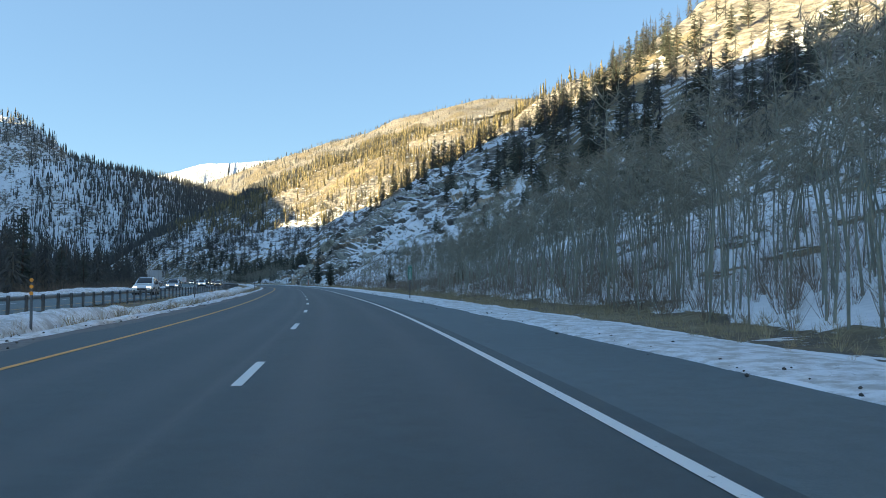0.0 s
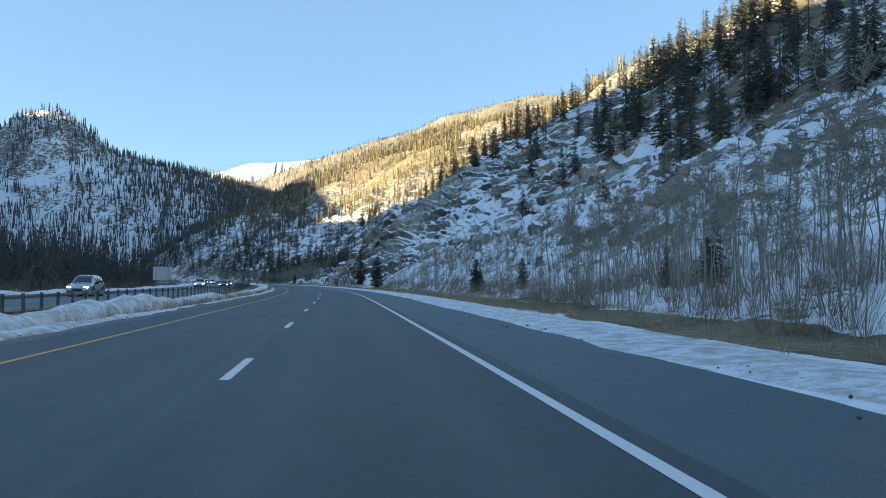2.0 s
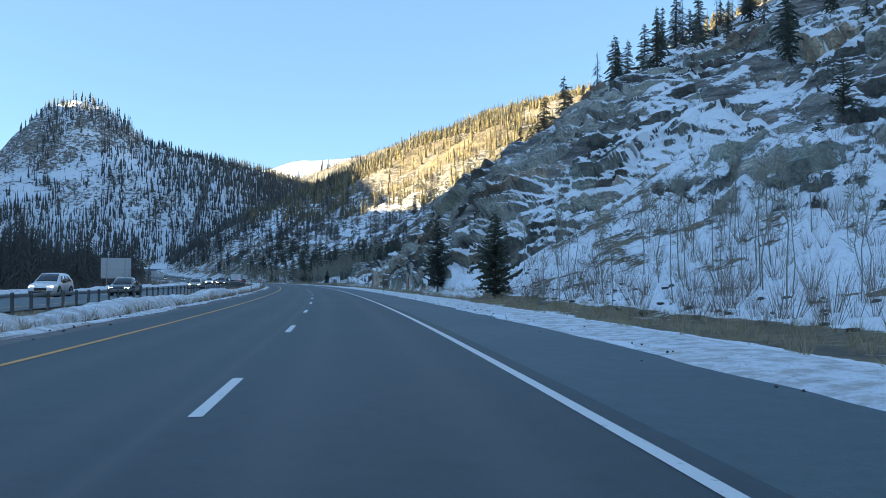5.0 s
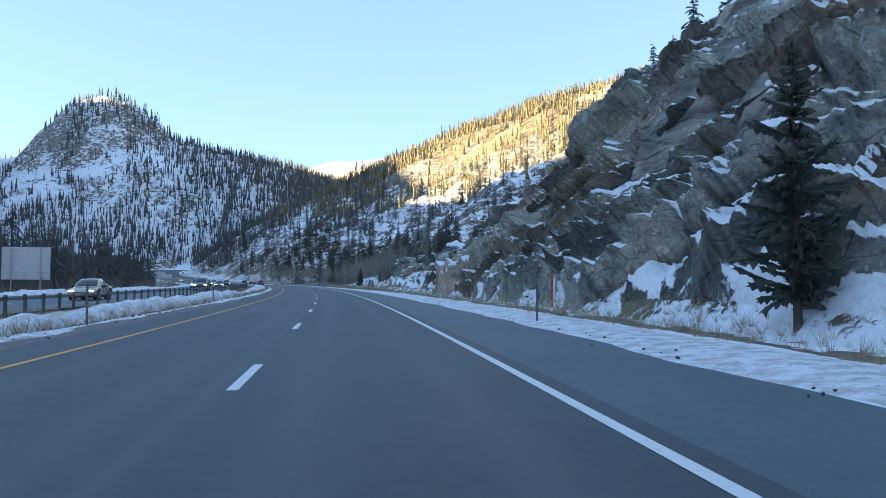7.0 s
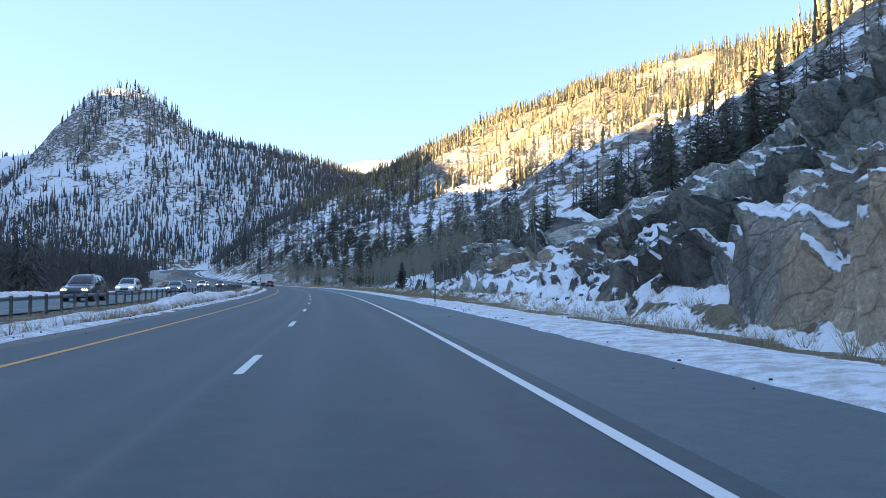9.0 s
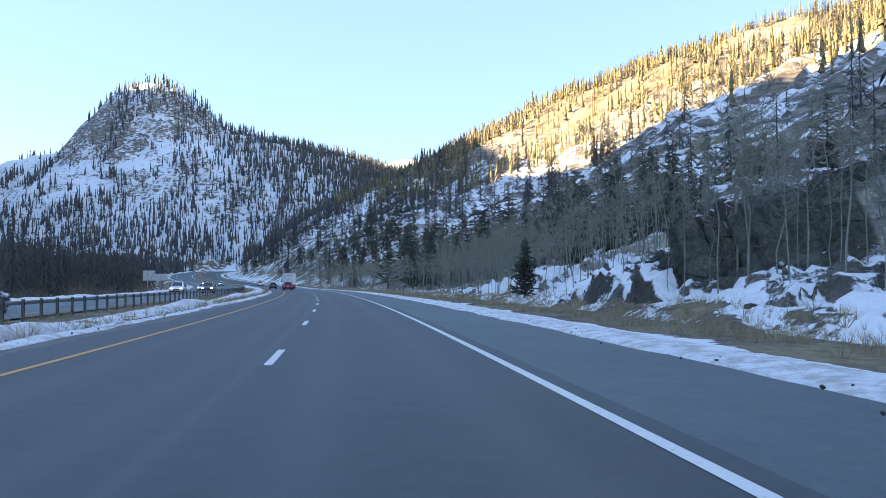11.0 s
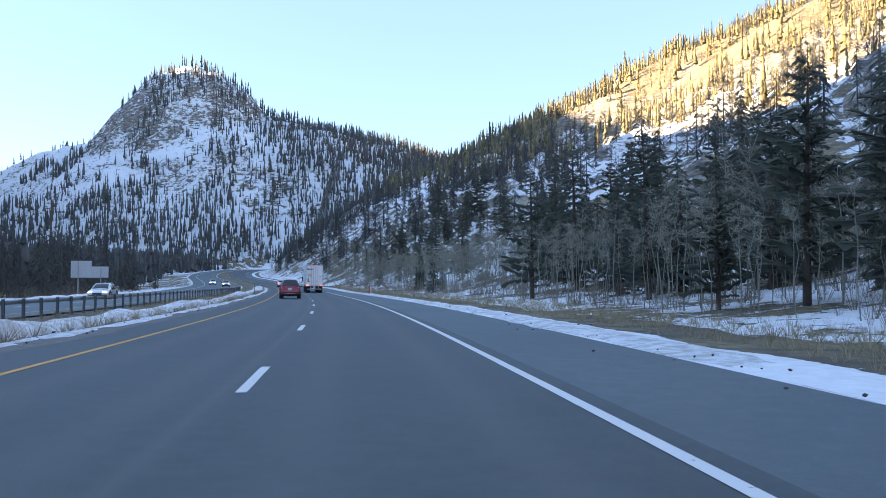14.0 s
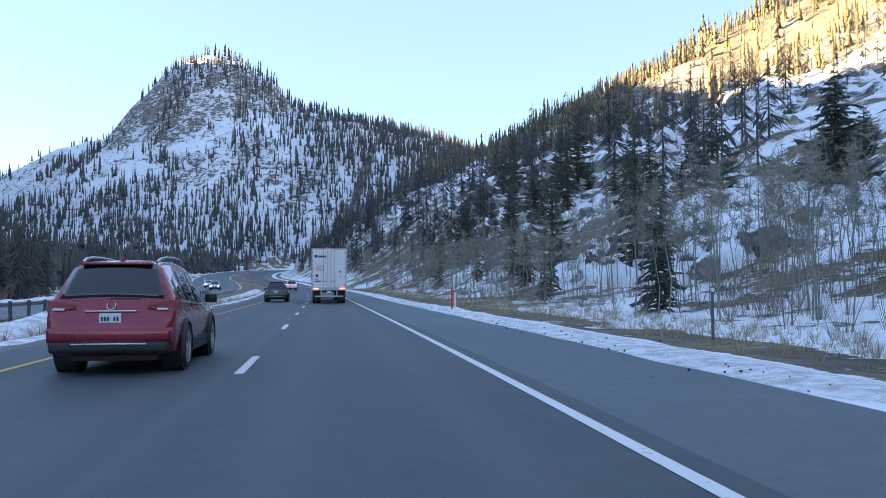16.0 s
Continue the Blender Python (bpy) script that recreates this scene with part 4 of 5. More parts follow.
p = sow(rng, 1300, (20, 620), (-52, -28.5), lambda s, u, x, y, z, rock, v: 0.75 * smooth(-28.5, -33, u) * (0.3 + 0.7 * woods(x, y)))
scatter("riverside_brush", WILLOW, p, rng.uniform(1.2, 4.2, len(p)), M_willow, "bare brown willow brush beyond the oncoming road", "brush", (0.8, 1.3))
p = np.concatenate([sow(rng, 15000, (5, 640), (7.4, 12), lambda s, u, x, y, z, rock, v: smooth(7.2 + 0.6 * (s < 330), 8.6, u) * 0.8),
                    sow(rng, 2600, (5, 300), (12, 30), lambda s, u, x, y, z, rock, v: 0.5 * (1 - rock)),
                    sow(rng, 2500, (330, 640), (12, 28), lambda s, u, x, y, z, rock, v: 0.5 * (1 - rock))])
p[:, 2] -= 0.02
scatter("dry_grass", TUFT, p, rng.uniform(0.2, 0.55, len(p)), M_drygrass, "tufts of dry yellow grass on the verge", "grass", (0.8, 1.6))
p = sow(rng, 4200, (5, 640), (-11.6, -8.2), lambda s, u, x, y, z, rock, v: 0.35 + 0.6 * smooth(-0.05, 0.15, fbm(s / 22, u / 40, 3, 63)) * smooth(-9.0, -10.0, u))
p = np.concatenate([p, sow(rng, 2600, (5, 640), (-8.2, -7.6), lambda s, u, x, y, z, rock, v: 0.4 + 0.6 * smooth(-0.1, 0.15, fbm(s / 9, u / 9, 3, 65)))])
p[:, 2] = 0.0
median_grass_places = p

# ---- roadside ----
def prism(points, depth_axis, d0, d1):
    """A flat outline given in the two other axes, drawn out along one axis into a solid."""
    n, verts = len(points), []
    for d in (d0, d1):
        for a, b in points:
            verts.append({0: (d, a, b), 1: (a, d, b), 2: (a, b, d)}[depth_axis])
    faces = [tuple(range(n))[::-1], tuple(range(n, 2 * n))] + [(i, (i + 1) % n, (i + 1) % n + n, i + n) for i in range(n)]
    return verts, faces


def box(x0, x1, y0, y1, z0, z1, bevel=0.0):
    bm = bmesh.new()
    v = [bm.verts.new(p) for p in ((x0, y0, z0), (x1, y0, z0), (x1, y1, z0), (x0, y1, z0), (x0, y0, z1), (x1, y0, z1), (x1, y1, z1), (x0, y1, z1))]
    for f in ((3, 2, 1, 0), (4, 5, 6, 7), (0, 1, 5, 4), (1, 2, 6, 5), (2, 3, 7, 6), (3, 0, 4, 7)):
        bm.faces.new([v[i] for i in f])
    if bevel:
        bmesh.ops.bevel(bm, geom=bm.edges[:], offset=bevel, segments=2, affect='EDGES', profile=0.7)
    return bm


def merge(*bms):
    out = bmesh.new()
    for b in bms:
        me = bpy.data.meshes.new("tmp")
        b.to_mesh(me)
        out.from_mesh(me)
        bpy.data.meshes.remove(me)
        b.free()
    return out


def solid(vf):
    bm = bmesh.new()
    v = [bm.verts.new(p) for p in vf[0]]
    for f in vf[1]:
        bm.faces.new([v[i] for i in f])
    bmesh.ops.recalc_face_normals(bm, faces=bm.faces[:])
    return bm


def tube(points, radius, sides=8):
    return solid(stem([Vector(p) for p in points], [radius] * len(points), sides))


def as_mesh(name, bm, mat, smooth_faces=False):
    me = bpy.data.meshes.new(name)
    bm.to_mesh(me)
    bm.free()
    me.materials.append(mat)
    if smooth_faces:
        me.shade_smooth()
    return me


def part(name, bm, mat, parent, label="", smooth_faces=False, m=None):
    ob = child(name, as_mesh(name, bm, mat, smooth_faces), parent, label)
    if m is not None:
        ob.matrix_basis = m
    return ob


def on_road(s, u, h=0.0, turn=0.0):
    x, y, z = road(float(s), float(u), h)
    return pose(x, y, z, 0, 0, bearing(s) + turn)


M_steel = plain("galvanised_steel", (0.38, 0.39, 0.41), 0.5, 0.7, 0.25, 5)
M_post = plain("weathered_post", (0.12, 0.127, 0.135), 0.7, 0.2, 0.3, 8)
M_green = plain("sign_green", (0.0, 0.16, 0.09), 0.45, 0.0, 0.1, 5)
M_signwhite = plain("sign_white", (0.75, 0.77, 0.76), 0.45, 0.0, 0.05, 5)
M_alu = plain("sign_aluminium", (0.50, 0.53, 0.56), 0.45, 0.3, 0.12, 1.5)
M_wood = plain("pole_timber", (0.13, 0.095, 0.07), 0.9, 0.0, 0.35, 3)
M_red = plain("marker_red", (0.62, 0.07, 0.03), 0.5, 0.0, 0.15, 6)
M_amber = plain("reflector_amber", (0.75, 0.30, 0.03), 0.3, 0.0, 0.05, 6)
M_black = plain("black_rubber", (0.02, 0.02, 0.021), 0.75, 0.0, 0.3, 12)
M_grit = plain("grit", (0.07, 0.065, 0.06), 0.9, 0.0, 0.4, 9)

# lane dashes: where their far ends lie along the road, nine to forty feet apart by wear
DASH_N = [-8, 0, 6, 7, 13, 17, 22, 30, 37, 38, 39, 60]
DASH_S = [-84, 13.34, 85.3, 98.0, 173.7, 223.15, 286.5, 386.4, 478.1, 491.0, 503.4, 770]
lane_dashes = tagged(new("lane_dashes"), "broken white painted lane line, worn at its edges", "road marking", kind="structure")
for n in range(-4, 60):
    s1 = float(np.interp(n, DASH_N, DASH_S))
    ss = np.linspace(s1 - 3.05, s1, 5)
    pts = np.stack([road(ss, np.full(5, u), 0.006) for u in (-1.45, -1.31)], 1)
    child("dash", grid_mesh("dash", pts, M_white), lane_dashes)
for n in range(0, 50):
    ss = np.linspace(n * 12.2, n * 12.2 + 3.05, 3)
    pts = np.stack([road(ss, np.full(3, u), 0.006) for u in (-18.35, -18.2)], 1)
    child("dash", grid_mesh("dash", pts, M_white), lane_dashes)
strip_thing("oncoming_edge_line", "solid white painted edge line on the oncoming road", "road marking", -20, 1040, 4, [-22.4, -22.25], 0.006, M_white)
strip_thing("oncoming_yellow_line", "solid yellow painted line on the oncoming road", "road marking", -20, 1040, 4, [-14.5, -14.37], 0.006, M_yellow)

# ploughed snow along both verges
def bank(name, s0, s1, us, heights, seed, label, step=0.45, rough=0.8):
    ss = np.arange(s0, s1, step)
    cols = np.linspace(0, 1, 22)
    u = np.interp(cols, np.linspace(0, 1, len(us)), us)
    h = np.interp(cols, np.linspace(0, 1, len(heights)), heights)
    S, U = np.meshgrid(ss, u, indexing="ij")
    H = np.repeat(h[None], len(ss), 0) * (1 - 0.5 * smooth(370, 440, S))
    edge = (cols * (1 - cols) * 4)[None]
    lump = fbm(S / 1.6, U / 0.8, 4, seed) * rough + fbm(S / 14, U / 20, 3, seed + 7) * rough * 1.6
    H = np.maximum(H * (1 + 1.3 * fbm(S / 18, U * 0 + 1, 3, seed + 3)) + lump * edge * 0.55, -0.06) + np.where((cols < 0.02) | (cols > 0.98), -0.08, 0)[None]
    U = U + 0.5 * fbm(S / 3.0, cols[None] * 2 + S * 0, 3, seed + 5) * np.where(cols < 0.5, 1, 0.4)[None]
    pts = road(S, U, H)
    return tagged(new(name, grid_mesh(name, pts, M_snowbank)), label, "snow bank", kind="structure")


def snowbank_material():
    m, n, l, b = material("dirty_snow", 0.65)
    v = coords(n, l)
    f, g, d = noise_tex(n, l, v, 0.5, 6, 0.65), noise_tex(n, l, v, 7, 6, 0.75), noise_tex(n, l, v, 2.0, 5, 0.7)
    c = ramp(n, l, g, (0.30, (0.66, 0.68, 0.71)), (0.6, (0.85, 0.87, 0.90)))
    c = mix(n, l, ramp(n, l, d, (0.43, 0.0), (0.60, 0.8)), c, (0.42, 0.40, 0.37))
    c = mix(n, l, ramp(n, l, g, (0.60, 0.0), (0.67, 0.9)), c, (0.12, 0.11, 0.10))
    l.new(c, b.inputs["Base Color"])
    relief(n, l, b, calc(n, l, 'ADD', f, calc(n, l, 'MULTIPLY', g, 0.35)), 0.12)
    return m


M_snowbank = snowbank_material()
M_gravel = plain("gravelly_edge", (0.16, 0.15, 0.14), 0.9, 0.0, 0.6, 4, 0.02)
bank("slushy_edge", -20, 620, [-6.95, -7.15, -7.4, -7.7], [0, 0.05, 0.07, 0.0], 405, "low crust of dirty snow beside the inner shoulder", rough=0.25)
bank("median_snow_bank", -20, 620, [-7.95, -8.12, -8.35, -8.8, -9.4, -10.1], [0, 0.24, 0.36, 0.36, 0.22, 0.0], 401, "ploughed snow bank with grit along the median")
bank("verge_snow", -20, 334, [5.35, 5.9, 6.6, 7.4, 8.2], [0, 0.05, 0.10, 0.10, 0.0], 431, "thin ploughed snow along the right verge", rough=0.18)
bank("verge_snow", 332, 640, [5.4, 5.8, 6.2, 6.6, 7.1], [0, 0.05, 0.09, 0.08, 0.0], 433, "narrow strip of ploughed snow along the right verge", rough=0.18)
bank("far_verge_snow", -20, 640, [-26.2, -27, -28, -29], [0, 0.2, 0.25, 0.0], 461, "snow along the far edge of the oncoming road", step=0.8)
scatter("median_grass", TUFT, median_grass_places, rng.uniform(0.25, 0.6, len(median_grass_places)), M_drygrass, "dry yellow grass in the median", "grass", (0.8, 1.6))
strip_thing("gritty_edge", "dark grit and gravel along the inner shoulder", "road shoulder", -20, 640, 0.6, [-6.4, -6.8, -7.3], 0.004, M_gravel, wobble=0.5, seed=77)
strip_thing("median_ground", "dry grass and gravel strip in the median", "median", -160, 1040, 3, [-6.95, -8, -10, -12.4], -0.03, M_ground)
bpy.data.objects["median_ground"].data.attributes.new("grass", 'FLOAT', 'POINT').data.foreach_set("value", np.full(len(bpy.data.objects["median_ground"].data.vertices), 0.55, dtype=np.float32))

# clods of grit and ice thrown off the road
def clod(r):
    bm = bmesh.new()
    bmesh.ops.create_icosphere(bm, subdivisions=1, radius=1)
    for v in bm.verts:
        v.co *= r.uniform(0.6, 1.2)
        v.co.z *= 0.7
    out = np.array([tuple(v.co) for v in bm.verts]), np.array([[v.index for v in f.verts] for f in bm.faces])
    bm.free()
    return out


CLODS = [clod(rt) for _ in range(5)]
ps = np.concatenate([road(rng.uniform(0, 560, 900), rng.normal(5.7, 0.5, 900), 0.05), road(rng.uniform(0, 560, 900), rng.normal(-7.2, 0.35, 900), 0.06)])
scatter("ice_clods", CLODS, ps, rng.uniform(0.01, 0.04, len(ps)), M_grit, "dark clods of grit and ice at the road edges", "gravel")
q = sow(rng, 900, (150, 430), (11.0, 16), lambda s, u, x, y, z, rock, v: 0.45 + 0 * s)
scatter("fallen_stones", CLODS, q, rng.uniform(0.05, 0.22, len(q)), M_crag, "fallen stones at the foot of the rock", "stones")

# guard rail in the median: posts seen from behind, one long beam on their far side
guardrail = tagged(new("guardrail"), "steel guard rail on dark posts along the median", "guard rail", "", "structure")
post_me = as_mesh("post", merge(box(-0.045, 0.045, -0.065, -0.053, -0.4, 0.78), box(-0.045, 0.045, 0.053, 0.065, -0.4, 0.78), box(-0.006, 0.006, -0.053, 0.053, -0.4, 0.78)), M_post)
U_RAIL = -11.7
for k in range(298):
    ob = child("post", post_me, guardrail)
    ob.matrix_basis = on_road(10 + k * 1.905, U_RAIL) @ pose(0, 0, 0, rt.uniform(-1.5, 1.5), rt.uniform(-1.5, 1.5), 0)
beam = [(-0.06, 0.72), (-0.19, 0.72), (-0.19, 0.58), (-0.06, 0.58), (-0.06, 0.72)]
child("beam", strip("beam", 8, 580, 1.905, [(U_RAIL + a, b) for a, b in beam], 0.0, M_steel), guardrail)


def delineator(s, u, kind):
    """A roadside marker post with its reflector."""
    e = tagged(empty_at("delineator_post", on_road(s, u)), {"white": "thin steel delineator post with a round white reflector", "amber": "steel delineator post with amber reflectors", "plain": "thin dark steel marker post"}[kind], "marker post", "delineator posts")
    part("post", merge(box(-0.03, 0.03, -0.006, 0.006, -0.3, 1.25), box(-0.03, -0.02, 0.006, 0.03, -0.3, 1.25), box(0.02, 0.03, 0.006, 0.03, -0.3, 1.25)), M_post, e)
    if kind != "plain":
        for z in ((1.17,) if kind == "white" else (1.32, 1.15, 0.98)):
            bm = bmesh.new()
            bmesh.ops.create_cone(bm, cap_ends=True, segments=14, radius1=0.05, radius2=0.045, depth=0.02, matrix=pose(0, -0.016, z, 90))
            part("reflector", bm, M_signwhite if kind == "white" else M_amber, e, "round reflector")


for s, u, kind in ((52, -8.2, "plain"), (235, -7.4, "plain"), (343, -7.6, "white"), (262, -7.6, "amber"), (22, -7.9, "amber"), (118, -7.7, "plain"), (440, -7.6, "plain"), (530, -7.6, "plain"),
                   (235.5, 6.0, "plain"), (409, 6.6, "white"), (322, 6.3, "white"), (142, 6.4, "plain"), (506, 8.8, "white"), (600, 6.6, "plain"), (690, 6.6, "plain")):
    delineator(s, u, kind)


def marker_pole(s, u, h, mat, label):
    x, y, z = ground_at(s, u)
    e = tagged(empty_at("marker_pole", pose(x, y, 0, rt.uniform(-2, 2), 0, 0)), label, "marker pole", "snow marker poles")
    part("pole", tube([(0, 0, -0.5), (0, 0, h * 0.5), (0, 0, h)], 0.055, 10), mat, e, "", True)
    part("cap", tube([(0, 0, h), (0, 0, h + 0.03)], 0.045, 10), M_black, e)


marker_pole(251, 10.7, 1.75, M_red, "slim red marker pole standing in the snow")
marker_pole(251.5, 10.95, 1.55, M_signwhite, "slim white marker pole standing in the snow")
marker_pole(533, 6.9, 1.1, M_red, "slim red marker pole standing in the snow")
marker_pole(533.4, 7.15, 0.95, M_signwhite, "slim white marker pole standing in the snow")


def lettering(name, text, size, mat, parent, x, y, z, rot=90):
    cu = bpy.data.curves.new(name, 'FONT')
    cu.body, cu.size, cu.align_x, cu.extrude = text, size, 'CENTER', 0.002
    tmp = new("tmp", cu)
    me = bpy.data.meshes.new_from_object(tmp.evaluated_get(bpy.context.evaluated_depsgraph_get()))
    bpy.data.objects.remove(tmp)
    me.materials.clear()
    me.materials.append(mat)
    ob = child(name, me, parent)
    ob.matrix_basis = pose(x, y, z, rot)
    return ob


# mile marker
e = tagged(empty_at("mile_marker", on_road(60, 6.1)), "green mile marker with white figures on a thin post", "road sign")
part("post", merge(box(-0.03, 0.03, 0.006, 0.012, -0.3, 2.45), box(-0.03, -0.02, 0.012, 0.035, -0.3, 2.45), box(0.02, 0.03, 0.012, 0.035, -0.3, 2.45)), M_post, e)
panel = part("panel", box(-0.14, 0.14, -0.004, 0.004, 1.42, 2.48, 0.002), M_green, e)
part("border", merge(box(-0.132, 0.132, -0.0065, -0.0045, 2.455, 2.467), box(-0.132, 0.132, -0.0065, -0.0045, 1.433, 1.445), box(-0.132, -0.120, -0.0065, -0.0045, 1.445, 2.455), box(0.120, 0.132, -0.0065, -0.0045, 1.445, 2.455)), M_signwhite, panel)
lettering("mile", "MILE", 0.105, M_signwhite, panel, 0, -0.006, 2.335)
for k, ch in enumerate("200"):
    lettering("figure", ch, 0.33, M_signwhite, panel, 0, -0.006, 2.05 - k * 0.275)


def sign_back(s, u, w, h, z0, label, step=None, turn=6):
    """The back of a large road sign for the other direction: planks, stiffeners and two posts."""
    x, y, z = ground_at(s, u)
    e = tagged(empty_at("road_sign", pose(x, y, 0, 0, 0, bearing(s) + turn)), label, "road sign")
    n = max(3, round(h / 0.42))
    for k in range(n):
        part("plank", box(-w / 2, w / 2 if not step or k < n * 0.55 else w * 0.05, -0.02, 0.02, z0 + h * k / n + 0.006, z0 + h * (k + 1) / n - 0.006, 0.004), M_alu, e)
    for px in (-w * 0.30, w * 0.30):
        part("post", merge(box(px - 0.08, px + 0.08, -0.24, -0.22, z - 0.5, z0 + h * (0.98 if not step or px < 0 else 0.55)), box(px - 0.08, px + 0.08, -0.06, -0.04, z - 0.5, z0 + h * (0.98 if not step or px < 0 else 0.55)), box(px - 0.012, px + 0.012, -0.22, -0.06, z - 0.5, z0 + h * (0.98 if not step or px < 0 else 0.55))), M_steel, e)
    for k in range(1, n, 2):
        part("stiffener", box(-w / 2 + 0.05, w * (0.49 if not step or k < n * 0.55 else 0.04), -0.04, -0.02, z0 + h * k / n - 0.03, z0 + h * k / n + 0.03), M_alu, e)


sign_back(315.5, -35.2, 5.3, 3.9, 1.4, "pale grey back of a large road sign on two steel posts")
sign_back(566, -34.8, 5.6, 2.7, 2.4, "pale grey back of a stepped road sign on posts", True)


def utility_pole(s, u, h):
    x, y, z = ground_at(s, u)
    e = tagged(empty_at("utility_pole", pose(x, y, z, 0, 0, bearing(s) + 20)), "tall wooden utility pole with crossarms among trees", "utility pole", "utility poles")
    part("pole", solid(stem([(0, 0, -1), (0, 0, h * 0.5), (0, 0, h)], [0.28, 0.24, 0.18], 10)), M_wood, e, "", True)
    for k, zz in enumerate((h - 1.0, h - 2.4)):
        arm = part("crossarm", box(-1.6, 1.6, -0.3, -0.18, zz, zz + 0.16, 0.01), M_wood, e)
        for xx in (-1.45, -0.8, 0.8, 1.45):
            part("insulator", tube([(xx, -0.24, zz + 0.16), (xx, -0.24, zz + 0.4)], 0.06, 8), M_signwhite, arm)


utility_pole(517, -65.6, 25.5)
utility_pole(400, -70, 22)
utility_pole(655, -60, 23)

# ---- vehicles ----
def glass_material():
    m, n, l, b = material("tinted_glass", 0.06)
    b.inputs["Base Color"].default_value = (0.012, 0.015, 0.018, 1)
    b.inputs["IOR"].default_value = 1.52
    b.inputs["Coat Weight"].default_value = 0.6
    return m


def lamp_material(name, colour, glow):
    m, n, l, b = material(name, 0.2)
    b.inputs["Base Color"].default_value = (*colour, 1)
    b.inputs["Emission Color"].default_value = (*colour, 1)
    b.inputs["Emission Strength"].default_value = glow
    return m


M_glass = glass_material()
M_chrome = plain("chrome", (0.62, 0.63, 0.65), 0.18, 1.0, 0.05, 3)
M_rim = plain("alloy_rim", (0.50, 0.51, 0.53), 0.3, 0.9, 0.1, 6)
M_trim = plain("black_trim", (0.025, 0.026, 0.028), 0.6, 0.0, 0.2, 8)
M_tail = lamp_material("tail_lamp", (0.22, 0.006, 0.010), 0.0)
M_tail_on = lamp_material("lit_tail_lamp", (1.0, 0.10, 0.05), 1.6)
M_head = lamp_material("head_lamp", (0.75, 0.78, 0.8), 0.0)
M_head_on = lamp_material("lit_head_lamp", (1.0, 0.75, 0.40), 3.0)
M_plate = plain("number_plate", (0.72, 0.74, 0.76), 0.45, 0.0, 0.04, 8)
M_ink = plain("dark_ink", (0.03, 0.04, 0.07), 0.6, 0.0, 0.1, 8)
PAINTS = {k: plain(k + "_car_paint", c, 0.28, m, 0.08, 1.5, coat=0.8) for k, c, m in (
    ("red", (0.26, 0.014, 0.038), 0.3), ("white", (0.72, 0.73, 0.74), 0.0), ("grey", (0.035, 0.045, 0.055), 0.4), ("gold", (0.42, 0.37, 0.28), 0.5), ("blue", (0.03, 0.08, 0.2), 0.4), ("silver", (0.45, 0.47, 0.5), 0.6), ("black", (0.015, 0.016, 0.02), 0.2))}

# stations from the tail forwards: y, sill height, half width, belt height, half width there, roof height, half width there
SUV = [(0.00, 0.46, 0.74, 0.66, 0.72, 0.70, 0.64), (0.05, 0.36, 0.87, 0.78, 0.86, 0.84, 0.80), (0.13, 0.30, 0.90, 1.02, 0.87, 1.07, 0.79), (0.24, 0.28, 0.91, 1.07, 0.875, 1.32, 0.71),
       (0.46, 0.27, 0.915, 1.07, 0.885, 1.63, 0.61), (0.95, 0.27, 0.92, 1.05, 0.895, 1.685, 0.61), (1.80, 0.27, 0.92, 1.02, 0.90, 1.70, 0.62), (2.55, 0.27, 0.92, 0.99, 0.90, 1.665, 0.61),
       (2.95, 0.27, 0.92, 0.98, 0.90, 1.46, 0.65), (3.42, 0.27, 0.92, 0.97, 0.89, 1.08, 0.74), (3.60, 0.27, 0.915, 0.95, 0.88, 1.01, 0.72), (4.20, 0.28, 0.90, 0.88, 0.84, 0.93, 0.66),
       (4.50, 0.30, 0.85, 0.78, 0.78, 0.83, 0.60), (4.65, 0.36, 0.76, 0.68, 0.70, 0.71, 0.52), (4.69, 0.42, 0.68, 0.60, 0.64, 0.62, 0.48)]


